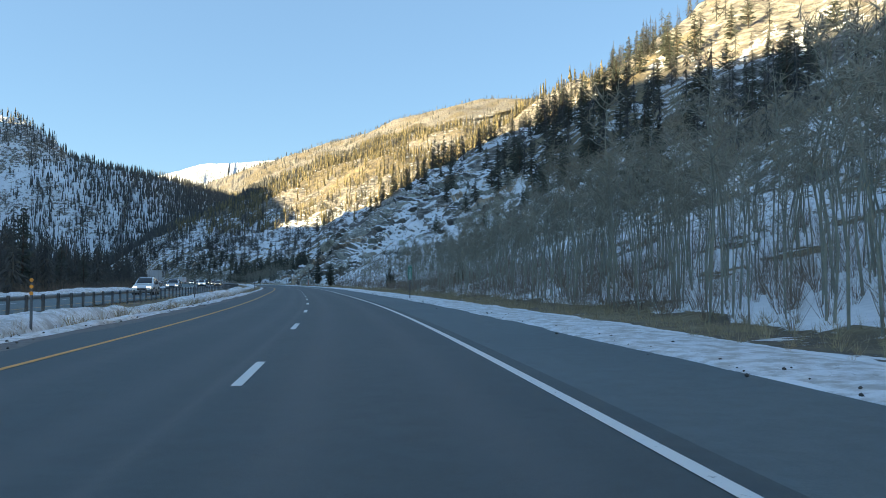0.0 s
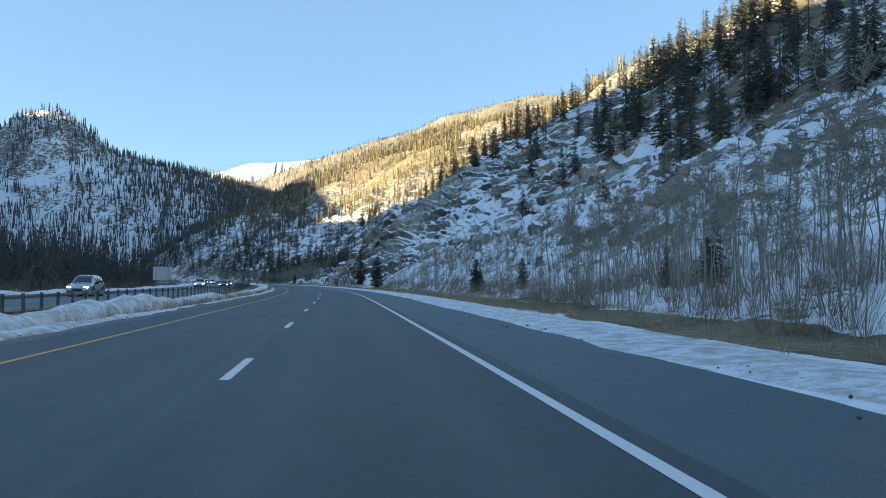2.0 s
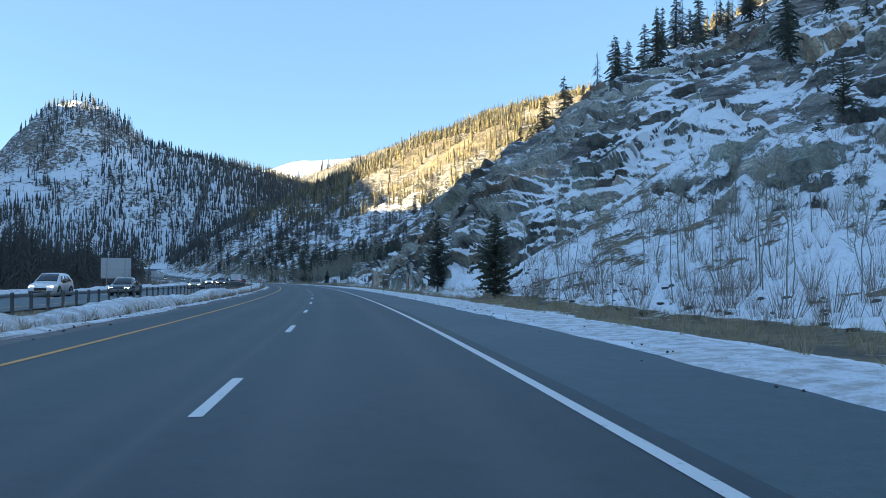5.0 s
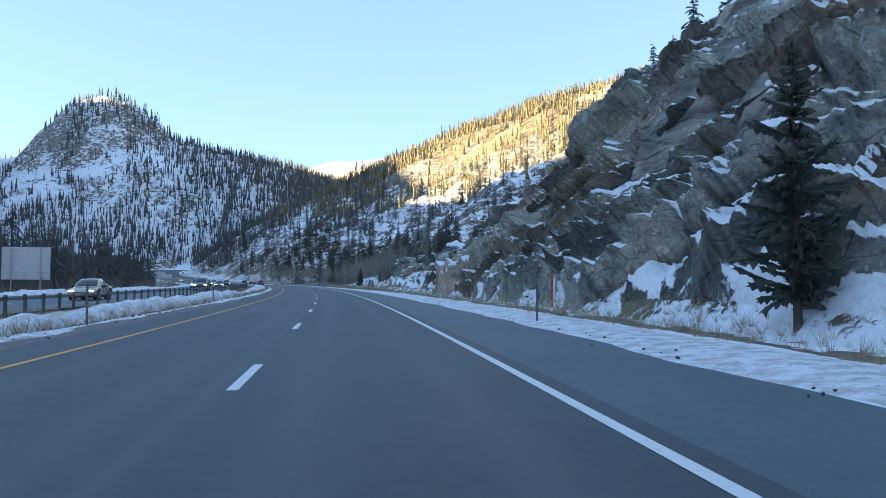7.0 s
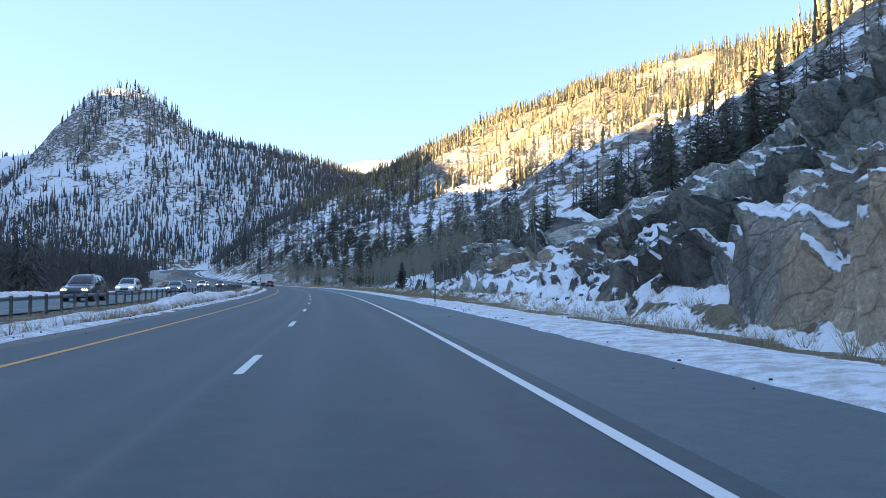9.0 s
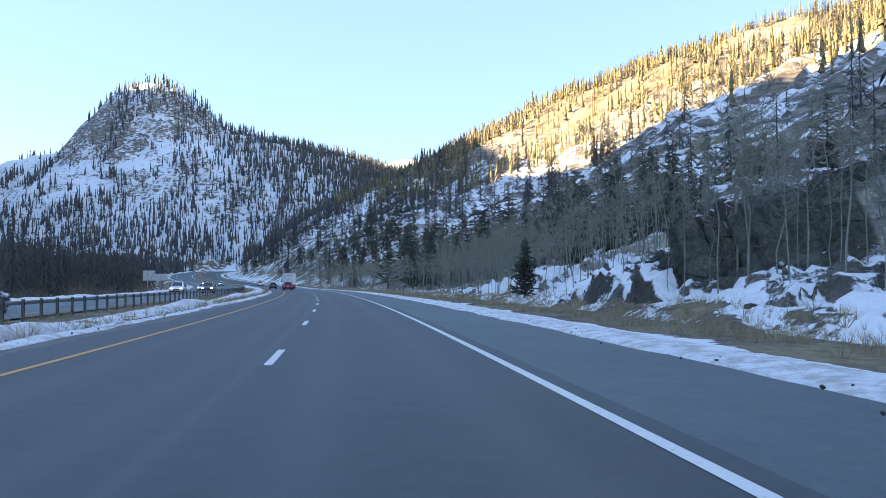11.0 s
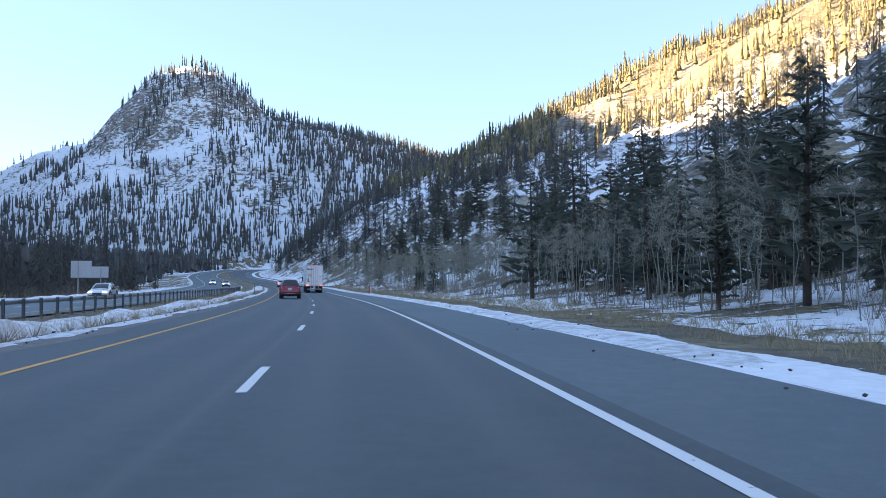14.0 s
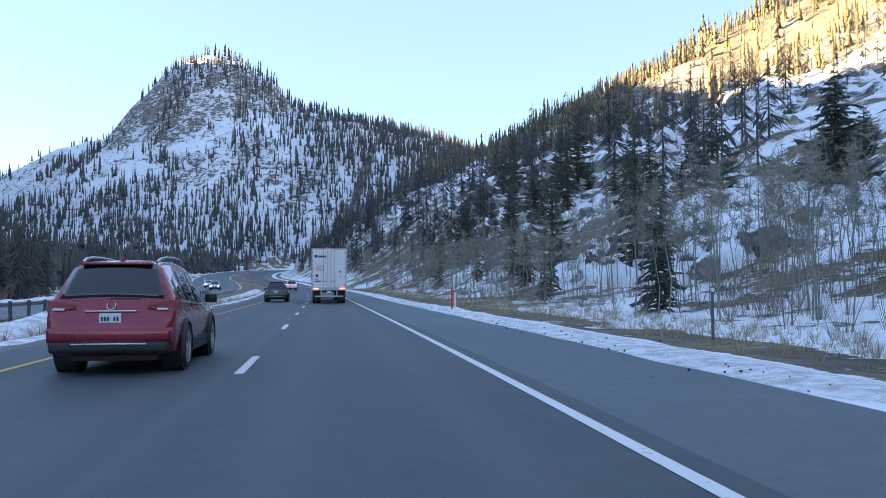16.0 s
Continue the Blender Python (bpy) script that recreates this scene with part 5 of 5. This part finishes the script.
def car(name, m, paint, label, size=(4.69, 1.84, 1.72), sedan=False, ahead=True, rails=True, lit=False, group=""):
    """A road car lofted from its stations, with panes, lamps, wheels and trim as parts. It points along +y."""
    ky, kx, kz = size[0] / 4.69, size[1] / 1.84, size[2] / 1.72
    st = [list(q) for q in SUV]
    if sedan:                                       # a boot in place of the tailgate
        for q in st:
            if q[0] < 0.3:
                q[5] = min(q[5], 1.10)
            if 0.3 < q[0] < 0.6:
                q[5], q[6] = 1.12, 0.74
            if 0.6 < q[0] < 1.2:
                q[5], q[6] = 1.30, 0.68
    st = np.array([[q[0] * ky - size[0] / 2, q[1] * kz, q[2] * kx, q[3] * kz, q[4] * kx, q[5] * kz, q[6] * kx] for q in st])

    def row(q):
        zs, wm, zb, wb, zr, wr = q[1:]
        return [(wm * 0.80, zs), (wm * 0.97, zs + 0.06), (wm, zs + (zb - zs) * 0.45), (wm * 0.995, zs + (zb - zs) * 0.75), (wb, zb), (wr + (wb - wr) * 0.08, zr - (zr - zb) * 0.13), (wr * 0.86, zr - 0.01), (wr * 0.45, zr + 0.012), (0.0, zr + 0.02)]

    def at(y):
        return np.array([y] + [np.interp(y, st[:, 0], st[:, k]) for k in range(1, 7)])

    ys = np.unique(np.concatenate([np.linspace(a, b, 4)[:-1] for a, b in zip(st[:, 0], st[1:, 0])] + [st[-1:, 0]]))
    bm = bmesh.new()
    rings = []
    for y in ys:
        half = row(at(y))
        pts = [(x, y, z) for x, z in half] + [(-x, y, z) for x, z in half[-2::-1]]
        rings.append([bm.verts.new(p) for p in pts])
    for a, b in zip(rings, rings[1:]):
        for i in range(len(a) - 1):
            bm.faces.new((a[i], b[i], b[i + 1], a[i + 1]))
        bm.faces.new((a[-1], b[-1], b[0], a[0]))
    bm.faces.new(rings[0])
    bm.faces.new(rings[-1][::-1])
    bmesh.ops.recalc_face_normals(bm, faces=bm.faces[:])
    e = tagged(empty_at(name, m), label, "car", group)
    body = part("body", bm, PAINTS[paint], e, "", True)

    def skin(y, f, side):
        """A point of the cabin's side between belt (0) and roof edge (1)."""
        r = row(at(y))
        (xa, za), (xb, zb) = r[4], r[5]
        return (side * (xa + (xb - xa) * f + 0.008), y, za + (zb - za) * f)

    def sheet(rows_of_points, thick, way):
        bm = bmesh.new()
        v = [[bm.verts.new(p) for p in r] for r in rows_of_points]
        w = [[bm.verts.new(tuple(np.array(p) - np.array(way) * thick)) for p in r] for r in rows_of_points]
        for i in range(len(v) - 1):
            for j in range(len(v[0]) - 1):
                bm.faces.new((v[i][j], v[i + 1][j], v[i + 1][j + 1], v[i][j + 1]))
        edge = [(0, j) for j in range(len(v[0]))] + [(i, -1) for i in range(1, len(v))] + [(-1, j) for j in range(len(v[0]) - 2, -1, -1)] + [(i, 0) for i in range(len(v) - 2, 0, -1)]
        for (a, b), (c, d) in zip(edge, edge[1:] + edge[:1]):
            bm.faces.new((v[a][b], v[c][d], w[c][d], w[a][b]))
        bmesh.ops.recalc_face_normals(bm, faces=bm.faces[:])
        return bm

    o, L = -size[0] / 2, size[0]
    panes = ((0.62, 1.10), (1.16, 1.98), (2.05, 2.98)) if not sedan else ((1.05, 1.85), (1.92, 2.95))
    for side in (-1, 1):
        for a, b in panes:
            last = b == panes[-1][1]
            grid = [[skin(o + (a + (b - a) * t) * ky, 0.08 + (0.86 - (0.5 * max(0, t - 0.6) / 0.4 if last else 0) - 0.08 - (0.25 * (1 - t) if a == panes[0][0] and not sedan else 0)) * f, side) for f in (0, 0.5, 1)] for t in np.linspace(0, 1, 5)]
            part("side_window", sheet(grid, 0.015, (side, 0, 0)), M_glass, e, "dark tinted side window", True)
        belt = [[(side * (row(at(y))[4][0] + 0.012), y, row(at(y))[4][1] - 0.012), (side * (row(at(y))[4][0] + 0.012), y, row(at(y))[4][1] + 0.012)] for y in np.linspace(o + panes[0][0] * ky, o + 3.1 * ky, 9)]
        part("belt_trim", sheet(belt, 0.01, (side, 0, 0)), M_chrome if paint == "red" else M_trim, e, "thin bright trim under the windows")
        sill = [[(side * (row(at(y))[1][0] + 0.02), y, row(at(y))[0][1] - 0.02), (side * (row(at(y))[2][0] + 0.012), y, row(at(y))[1][1] + 0.09)] for y in np.linspace(o + 1.3 * ky, o + 3.35 * ky, 6)]
        part("sill", sheet(sill, 0.03, (side, 0, 0)), M_trim, e, "black plastic sill")
        for a in (1.28, 2.2):
            y = o + a * ky
            part("door_handle", box(*sorted((side * (row(at(y))[3][0] + 0.03), side * (row(at(y))[3][0] - 0.01))), y - 0.1, y + 0.1, 0.90 * kz, 0.935 * kz, 0.008), M_chrome if paint == "red" else PAINTS[paint], e, "door handle")
        y = o + 2.85 * ky
        mir = part("wing_mirror", box(*sorted((side * 0.93 * kx, side * 1.13 * kx)), y - 0.06, y + 0.10, 1.0 * kz, 1.16 * kz, 0.035), M_trim, e, "black wing mirror", True)
        part("mirror_glass", box(*sorted((side * 0.955 * kx, side * 1.11 * kx)), y - 0.068, y - 0.061, 1.02 * kz, 1.14 * kz, 0.002), M_glass, mir)
        if rails:
            pts = [(side * 0.535 * kx, o + 0.56 * ky, 1.655 * kz), (side * 0.55 * kx, o + 0.78 * ky, 1.715 * kz), (side * 0.56 * kx, o + 1.1 * ky, 1.745 * kz), (side * 0.565 * kx, o + 1.7 * ky, 1.76 * kz), (side * 0.56 * kx, o + 2.4 * ky, 1.745 * kz), (side * 0.555 * kx, o + 2.8 * ky, 1.65 * kz)]
            part("roof_rail", tube(pts, 0.02, 8), M_rim if paint == "red" else M_trim, e, "raised roof rail", True)
        # wheels, with dark arches round them
        for a in (0.92, 3.62):
            y, R = o + a * ky, 0.355 * min(1.0, size[2] / 1.6 + 0.05)
            ring = []
            for t in np.linspace(-0.15, math.pi + 0.15, 13):
                ring.append([(side * (0.918 * kx + 0.045), y + math.cos(t) * (R + 0.03), R + math.sin(t) * (R + 0.035)), (side * (0.918 * kx + 0.012), y + math.cos(t) * (R + 0.10), R + math.sin(t) * (R + 0.10))])
            part("wheel_arch", sheet(ring, 0.02, (side, 0, 0)), M_trim, e, "black wheel arch trim")
            bm = bmesh.new()
            bmesh.ops.create_cone(bm, cap_ends=True, segments=28, radius1=R + 0.05, radius2=R + 0.05, depth=0.30, matrix=pose(side * (0.915 * kx - 0.142), y, R + 0.01, 0, 90))
            part("wheel_well", bm, M_trim, e, "dark wheel well")
            wheel = child("wheel", as_mesh("wheel", wheel_hub(R), M_trim), e)
            wheel.matrix_basis = pose(side * (0.915 * kx + 0.045), y, R, 0, 0, 0 if side > 0 else 180)
            part("tyre", tyre(R), M_black, wheel, "black rubber tyre", True)
            part("rim", rim(R), M_rim, wheel, "five-spoke alloy rim")

    # rear and front glass
    def across(y0, y1, lift, n=5):
        rows_ = []
        for y in np.linspace(y0, y1, n):
            r = row(at(y))
            w = r[5][0] * 0.93
            rows_.append([(x * w, y - (lift if y < 0 else -lift) * 0.6, float(np.interp(abs(x) * w, [r[k][0] for k in (8, 7, 6, 5)], [r[k][1] for k in (8, 7, 6, 5)])) + lift) for x in np.linspace(-1, 1, 15)])
        return rows_
    part("rear_window", sheet(across(o + (0.15 if not sedan else 0.62) * ky, o + (0.425 if not sedan else 1.25) * ky, 0.016, 9), 0.02, (0, -0.6, 0.6)), M_glass, e, "dark tinted rear window", True)
    part("windscreen", sheet(across(o + 2.62 * ky, o + 3.40 * ky, 0.014, 9), 0.02, (0, 0.5, 0.7)), M_glass, e, "windscreen", True)
    if not sedan:
        part("spoiler", box(-0.50 * kx, 0.50 * kx, o + 0.37 * ky, o + 0.56 * ky, 1.612 * kz, 1.652 * kz, 0.018), PAINTS[paint], e, "roof spoiler", True)
        part("rear_wiper", box(-0.02, 0.40, o + 0.135 * ky, o + 0.155 * ky, 1.10 * kz, 1.125 * kz, 0.005), M_trim, e)
        part("aerial_fin", solid(prism([(o + 0.66, 1.68 * kz), (o + 0.86, 1.68 * kz), (o + 0.70, 1.755 * kz)], 0, -0.02, 0.02)), PAINTS[paint], e)
    # lamps
    on = lit
    for side in (-1, 1):
        zt = 0.99 if not sedan else 0.86
        lamp = [[(side * (0.50 + 0.02 * t) * kx if not t else side * (0.885 * kx + 0.004), o + (0.055 + 0.05 * t) * ky, (zt - 0.015 - 0.055 * t) * kz), (side * (0.50 + 0.02 * t) * kx if not t else side * (0.885 * kx + 0.004), o + (0.085 + 0.05 * t) * ky, (zt + 0.03 + 0.075 * t) * kz)] for t in (0, 1)]
        lamp.append([(side * (0.912 * kx + 0.004), o + 0.34 * ky, (zt - 0.02) * kz), (side * (0.90 * kx + 0.006), o + 0.36 * ky, (zt + 0.085) * kz)])
        tail = part("tail_lamp", sheet(lamp, 0.03, (0, -1, 0)), M_tail_on if on and ahead else M_tail, e, "red wrap-round tail lamp")
        part("reverse_lens", box(*sorted((side * 0.64 * kx, side * 0.80 * kx)), o + 0.055 * ky, o + 0.08 * ky, (zt - 0.045) * kz, (zt - 0.012) * kz, 0.006), M_head, tail, "clear lens")
        part("rear_reflector", box(*sorted((side * 0.66 * kx, side * 0.80 * kx)), o - 0.012, o + 0.03, 0.60 * kz, 0.65 * kz, 0.006), M_tail, e, "red bumper reflector")
        part("head_lamp", box(*sorted((side * 0.44 * kx, side * 0.78 * kx)), -o - 0.24, -o - 0.06, 0.66 * kz, 0.78 * kz, 0.03), M_head_on if on and not ahead else M_head, e, "head lamp", True)
    # tail: plate, strip, bumper
    zp = 0.82
    part("number_plate", box(-0.155, 0.155, o + 0.018, o + 0.03, (zp - 0.07) * kz, (zp + 0.085) * kz, 0.004), M_plate, e, "pale number plate")
    for k in range(6):
        if k != 3:
            part("plate_bar", box(-0.125 + k * 0.043, -0.10 + k * 0.043, o + 0.012, o + 0.0175, (zp - 0.03) * kz, (zp + 0.035) * kz), M_ink, e)
    part("chrome_strip", box(-0.36 * kx, 0.36 * kx, o + 0.045, o + 0.075, 0.925 * kz, 0.945 * kz, 0.004), M_chrome, e, "bright strip above the plate")
    part("bumper", box(-0.83 * kx, 0.83 * kx, o - 0.03, o + 0.30, 0.33 * kz, 0.50 * kz, 0.06), M_trim, e, "black lower bumper", True)
    part("bumper_cover", box(-0.87 * kx, 0.87 * kx, o - 0.026, o + 0.32, 0.47 * kz, 0.70 * kz, 0.07), PAINTS[paint], e, "painted upper bumper", True)
    part("bumper_strip", box(-0.52 * kx, 0.52 * kx, o - 0.044, o - 0.02, 0.45 * kz, 0.475 * kz, 0.006), M_chrome, e, "bright bumper strip")
    part("underbody", box(-0.62 * kx, 0.62 * kx, o + 0.25, -o - 0.25, 0.20 * kz, 0.40 * kz, 0.02), M_trim, e, "dark underbody")
    part("grille", box(-0.40 * kx, 0.40 * kx, -o - 0.05, -o + 0.012, 0.45 * kz, 0.64 * kz, 0.02), M_trim, e, "dark grille")
    part("front_bumper", box(-0.72 * kx, 0.72 * kx, -o - 0.14, -o + 0.005, 0.28 * kz, 0.42 * kz, 0.04), M_trim, e, "dark front bumper", True)
    if paint == "red":
        bm = solid(stem([Vector((0.06 * math.cos(t), o + 0.085 + 0.04 * math.sin(t), 1.015 + 0.06 * math.sin(t))) for t in np.linspace(0, 6.2832, 20)], [0.009] * 20, 5))
        part("emblem", bm, M_chrome, e, "round bright emblem")
        for k in range(5):
            part("badge_bar", box(-0.64 + k * 0.045, -0.605 + k * 0.045, o + 0.035, o + 0.05, 0.70, 0.735), M_chrome, e)
        for k in range(2):
            part("badge_bar", box(0.60 + k * 0.05, 0.64 + k * 0.05, o + 0.035, o + 0.05, 0.70, 0.735), M_chrome, e)
    return e


def lathe(profile, sides=28):
    """Spin (distance out along x, radius) pairs about the x axis."""
    bm = bmesh.new()
    rings = [[bm.verts.new((x, r * math.cos(k * 6.2832 / sides), r * math.sin(k * 6.2832 / sides))) for k in range(sides)] for x, r in profile]
    for a, b in zip(rings, rings[1:]):
        for k in range(sides):
            bm.faces.new((a[k], a[(k + 1) % sides], b[(k + 1) % sides], b[k]))
    bmesh.ops.recalc_face_normals(bm, faces=bm.faces[:])
    return bm


def tyre(R, w=0.22):
    return lathe([(-w, R * 0.66), (-w, R * 0.90), (-w + 0.03, R * 0.985), (-w * 0.5, R), (-0.04, R * 0.985), (-0.003, R * 0.90), (0.0, R * 0.74), (-0.015, R * 0.68), (-w, R * 0.66)])


def wheel_hub(R):
    bm = bmesh.new()
    bmesh.ops.create_cone(bm, cap_ends=True, segments=20, radius1=R * 0.66, radius2=R * 0.66, depth=0.05, matrix=pose(-0.10, 0, 0, 0, 90))
    return bm


def rim(R):
    out = [lathe([(-0.02, R * 0.70), (-0.005, R * 0.69), (-0.01, R * 0.62), (-0.06, R * 0.60)]), lathe([(-0.03, R * 0.16), (-0.012, R * 0.15), (-0.008, R * 0.001)], 12)]
    for k in range(5):
        a = k * 72
        for d in (-9, 9):
            bm = box(-0.035, -0.012, -R * 0.05, R * 0.05, R * 0.10, R * 0.64)
            bmesh.ops.transform(bm, matrix=pose(0, 0, 0, a + d, 0, 0), verts=bm.verts[:])
            out.append(bm)
    return merge(*out)


# in our own direction
car("red_suv", on_road(502.7, -3.2), "red", "dark red compact sport utility vehicle with bright roof rails", group="cars")
car("grey_suv", on_road(558.5, -3.9), "grey", "dark grey sport utility vehicle driving near the yellow line", (4.75, 1.86, 1.72), group="cars")
car("white_suv", on_road(632, -3.2), "white", "white sport utility vehicle far along the road, brake lamps lit", (4.6, 1.82, 1.68), lit=True, group="cars")
# the other way
for s, u, paint, size, sedan, rails, label in (
        (83, -16.4, "white", (4.7, 1.9, 1.74), False, True, "white sport utility vehicle on the oncoming road"),
        (128, -19.8, "silver", (4.6, 1.85, 1.70), False, True, "silver sport utility vehicle on the oncoming road"),
        (213, -20.0, "white", (4.8, 1.9, 1.72), False, True, "white sport utility vehicle on the far oncoming lane"),
        (219, -16.2, "black", (4.7, 1.82, 1.46), True, False, "dark sedan with wet paint on the oncoming road"),
        (269, -16.6, "gold", (4.8, 1.82, 1.46), True, False, "pale gold sedan with lit head lamps, oncoming"),
        (330, -16.4, "grey", (4.9, 1.95, 1.82), False, True, "dark sport utility vehicle with lit head lamps, oncoming"),
        (362, -20.0, "white", (4.7, 1.9, 1.74), False, True, "white sport utility vehicle with roof rails, oncoming"),
        (372, -16.6, "blue", (4.6, 1.8, 1.45), True, False, "blue sedan on the oncoming road"),
        (455, -20.0, "white", (4.7, 1.9, 1.74), False, True, "white sport utility vehicle beside the guard rail, oncoming"),
        (462, -16.4, "grey", (4.7, 1.88, 1.72), False, True, "dark crossover with lit head lamps, oncoming"),
        (505, -20.0, "white", (4.6, 1.8, 1.46), True, False, "white sedan on the oncoming road"),
        (640, -16.4, "silver", (4.7, 1.85, 1.7), False, True, "silver crossover on the oncoming road, far off"),
        (690, -20.0, "white", (4.8, 1.9, 1.75), False, True, "white crossover on the oncoming road, far off")):
    car("oncoming_sedan" if sedan else "oncoming_suv", on_road(s, u, 0, 180), paint, label, size, sedan, False, rails, True, "oncoming cars")


# ---- lorry ----
M_box = plain("trailer_white", (0.80, 0.80, 0.80), 0.5, 0.0, 0.08, 0.9)
M_print = plain("dark_print", (0.05, 0.05, 0.06), 0.6, 0.0, 0.1, 3)
M_redprint = plain("red_print", (0.55, 0.12, 0.10), 0.6, 0.0, 0.1, 3)


def lorry(m):
    """A white box trailer, its back to us, and the tractor before it. Origin under the trailer's doors; +y ahead."""
    e = tagged(empty_at("semi_trailer_truck", m), "white box trailer truck with closed rear doors", "truck")
    W, Z0, Z1 = 1.29, 1.18, 4.10
    part("trailer_box", box(-W, W, 0.06, 16.1, Z0, Z1, 0.02), M_box, e)
    part("door_frame", merge(box(-W - 0.004, -W + 0.09, 0.0, 0.07, Z0 - 0.12, Z1 + 0.005), box(W - 0.09, W + 0.004, 0.0, 0.07, Z0 - 0.12, Z1 + 0.005), box(-W + 0.09, W - 0.09, 0.0, 0.07, Z1 - 0.10, Z1 + 0.005), box(-W + 0.09, W - 0.09, 0.0, 0.07, Z0 - 0.12, Z0 + 0.02)), M_alu, e, "aluminium door frame")
    for side in (-1, 1):
        x0, x1 = sorted((side * 0.012, side * (W - 0.10)))
        door = part("rear_door", box(x0, x1, 0.015, 0.055, Z0 + 0.03, Z1 - 0.11, 0.008), M_box, e, "white rear door")
        for x in (0.14, 0.42):
            rod = part("lock_rod", tube([(side * x, -0.015, Z0 - 0.02), (side * x, -0.015, Z1 - 0.06)], 0.018, 6), M_steel, door, "steel lock rod")
        for z in np.linspace(Z0 + 0.25, Z1 - 0.3, 5):
            part("hinge", box(*sorted((side * (W - 0.16), side * (W - 0.02))), -0.012, 0.014, z - 0.04, z + 0.04, 0.006), M_steel, door, "steel hinge")
        part("lock_handle", box(*sorted((side * 0.12, side * 0.50)), -0.05, -0.03, 1.62, 1.66, 0.006), M_steel, door)
        for k in range(2):
            part("tail_lamp", box(*sorted((side * (W - 0.16 - k * 0.20), side * (W - 0.30 - k * 0.20))), -0.02, 0.0, 1.075, 1.165, 0.015), M_tail_on, e, "lit red tail lamp")
        part("amber_marker", box(*sorted((side * (W - 0.02), side * (W + 0.02))), 0.08, 0.18, 1.08, 1.14, 0.01), M_amber, e)
        part("mud_flap", box(*sorted((side * 0.62, side * 1.22)), 0.55, 0.565, 0.22, 1.0), M_black, e, "black mud flap")
        for k in (-0.11, 0.11):
            part("mud_flap_bracket", box(*sorted((side * (0.92 + k - 0.02), side * (0.92 + k + 0.02))), 0.5, 0.55, 0.95, 1.06), M_steel, e)
        for y in (1.25, 2.5, 13.3, 14.6, 18.7):
            R = 0.51
            for x in ((1.22, 0.90) if y < 18 else (1.22,)):
                wheel = child("wheel", as_mesh("wheel", wheel_hub(R), M_trim), e)
                wheel.matrix_basis = pose(side * x, y, R, 0, 0, 0 if side > 0 else 180)
                part("tyre", tyre(R, 0.28), M_black, wheel, "black rubber tyre", True)
                part("rim", lathe([(-0.02, R * 0.62), (-0.09, R * 0.5), (-0.10, R * 0.24), (-0.05, R * 0.22), (-0.05, 0.001)], 20), M_rim, wheel, "steel rim")
    part("underride_bar", merge(box(-1.05, 1.05, 0.02, 0.12, 0.50, 0.60, 0.01), box(-0.62, -0.54, 0.02, 0.10, 0.60, 1.08), box(0.54, 0.62, 0.02, 0.10, 0.60, 1.08)), M_alu, e, "pale steel underride bar")
    part("sill_beam", box(-W, W, -0.01, 0.10, 0.98, 1.06, 0.01), M_alu, e)
    part("number_plate", box(-0.16, 0.16, -0.005, 0.01, 0.80, 0.94, 0.003), M_plate, e)
    for x in (-0.15, 0.0, 0.15):
        part("roof_marker", box(x - 0.035, x + 0.035, -0.015, 0.0, Z1 - 0.06, Z1 - 0.035, 0.006), M_tail_on, e, "small red marker lamp")
    part("axle_beam", merge(box(-1.0, 1.0, 1.18, 1.32, 0.44, 0.58, 0.02), box(-1.0, 1.0, 2.43, 2.57, 0.44, 0.58, 0.02), box(-0.5, 0.5, 0.4, 12.0, 0.85, 1.18, 0.02)), M_black, e, "dark axles and frame")
    # print on the doors, as plain bars
    for x0, x1, z, h, mat in ((-1.08, -0.86, 3.42, 0.20, M_print), (-0.80, -0.24, 3.44, 0.13, M_print), (-0.98, -0.35, 2.78, 0.035, M_redprint), (-0.98, -0.35, 2.70, 0.035, M_redprint), (-0.98, -0.35, 2.62, 0.035, M_redprint), (-0.98, -0.35, 2.50, 0.035, M_redprint), (-0.92, -0.40, 2.42, 0.035, M_redprint),
                              (-1.05, -0.80, 1.80, 0.06, M_print), (-1.05, -0.60, 1.62, 0.09, M_print), (0.78, 0.90, 2.30, 0.14, M_print), (0.80, 0.88, 1.98, 0.05, M_print)):
        part("print_bar", box(x0, x1, 0.008, 0.0135, z, z + h), mat, e)
    bm = bmesh.new()
    bmesh.ops.create_cone(bm, cap_ends=True, segments=20, radius1=0.11, radius2=0.11, depth=0.006, matrix=pose(-0.90, 0.010, 2.08, 90))
    part("round_mark", bm, M_print, e, "dark round mark")
    # tractor
    cab = part("cab", merge(box(-1.2, 1.2, 16.7, 18.3, 0.9, 3.7, 0.12), box(-1.15, 1.15, 18.2, 20.4, 0.7, 2.1, 0.2)), PAINTS["blue"], e, "dark blue tractor cab", True)
    part("windscreen", box(-1.0, 1.0, 18.28, 18.33, 2.15, 2.95, 0.02), M_glass, cab)
    for side in (-1, 1):
        part("mirror", box(*sorted((side * 1.32, side * 1.52)), 18.2, 18.3, 1.9, 2.6, 0.03), M_trim, cab, "tall wing mirror")
        part("exhaust_pipe", tube([(side * 1.12, 16.55, 0.9), (side * 1.12, 16.55, 3.95)], 0.07, 10), M_chrome, e, "chrome exhaust stack")
    return e


lorry(on_road(549.5, 0.3))
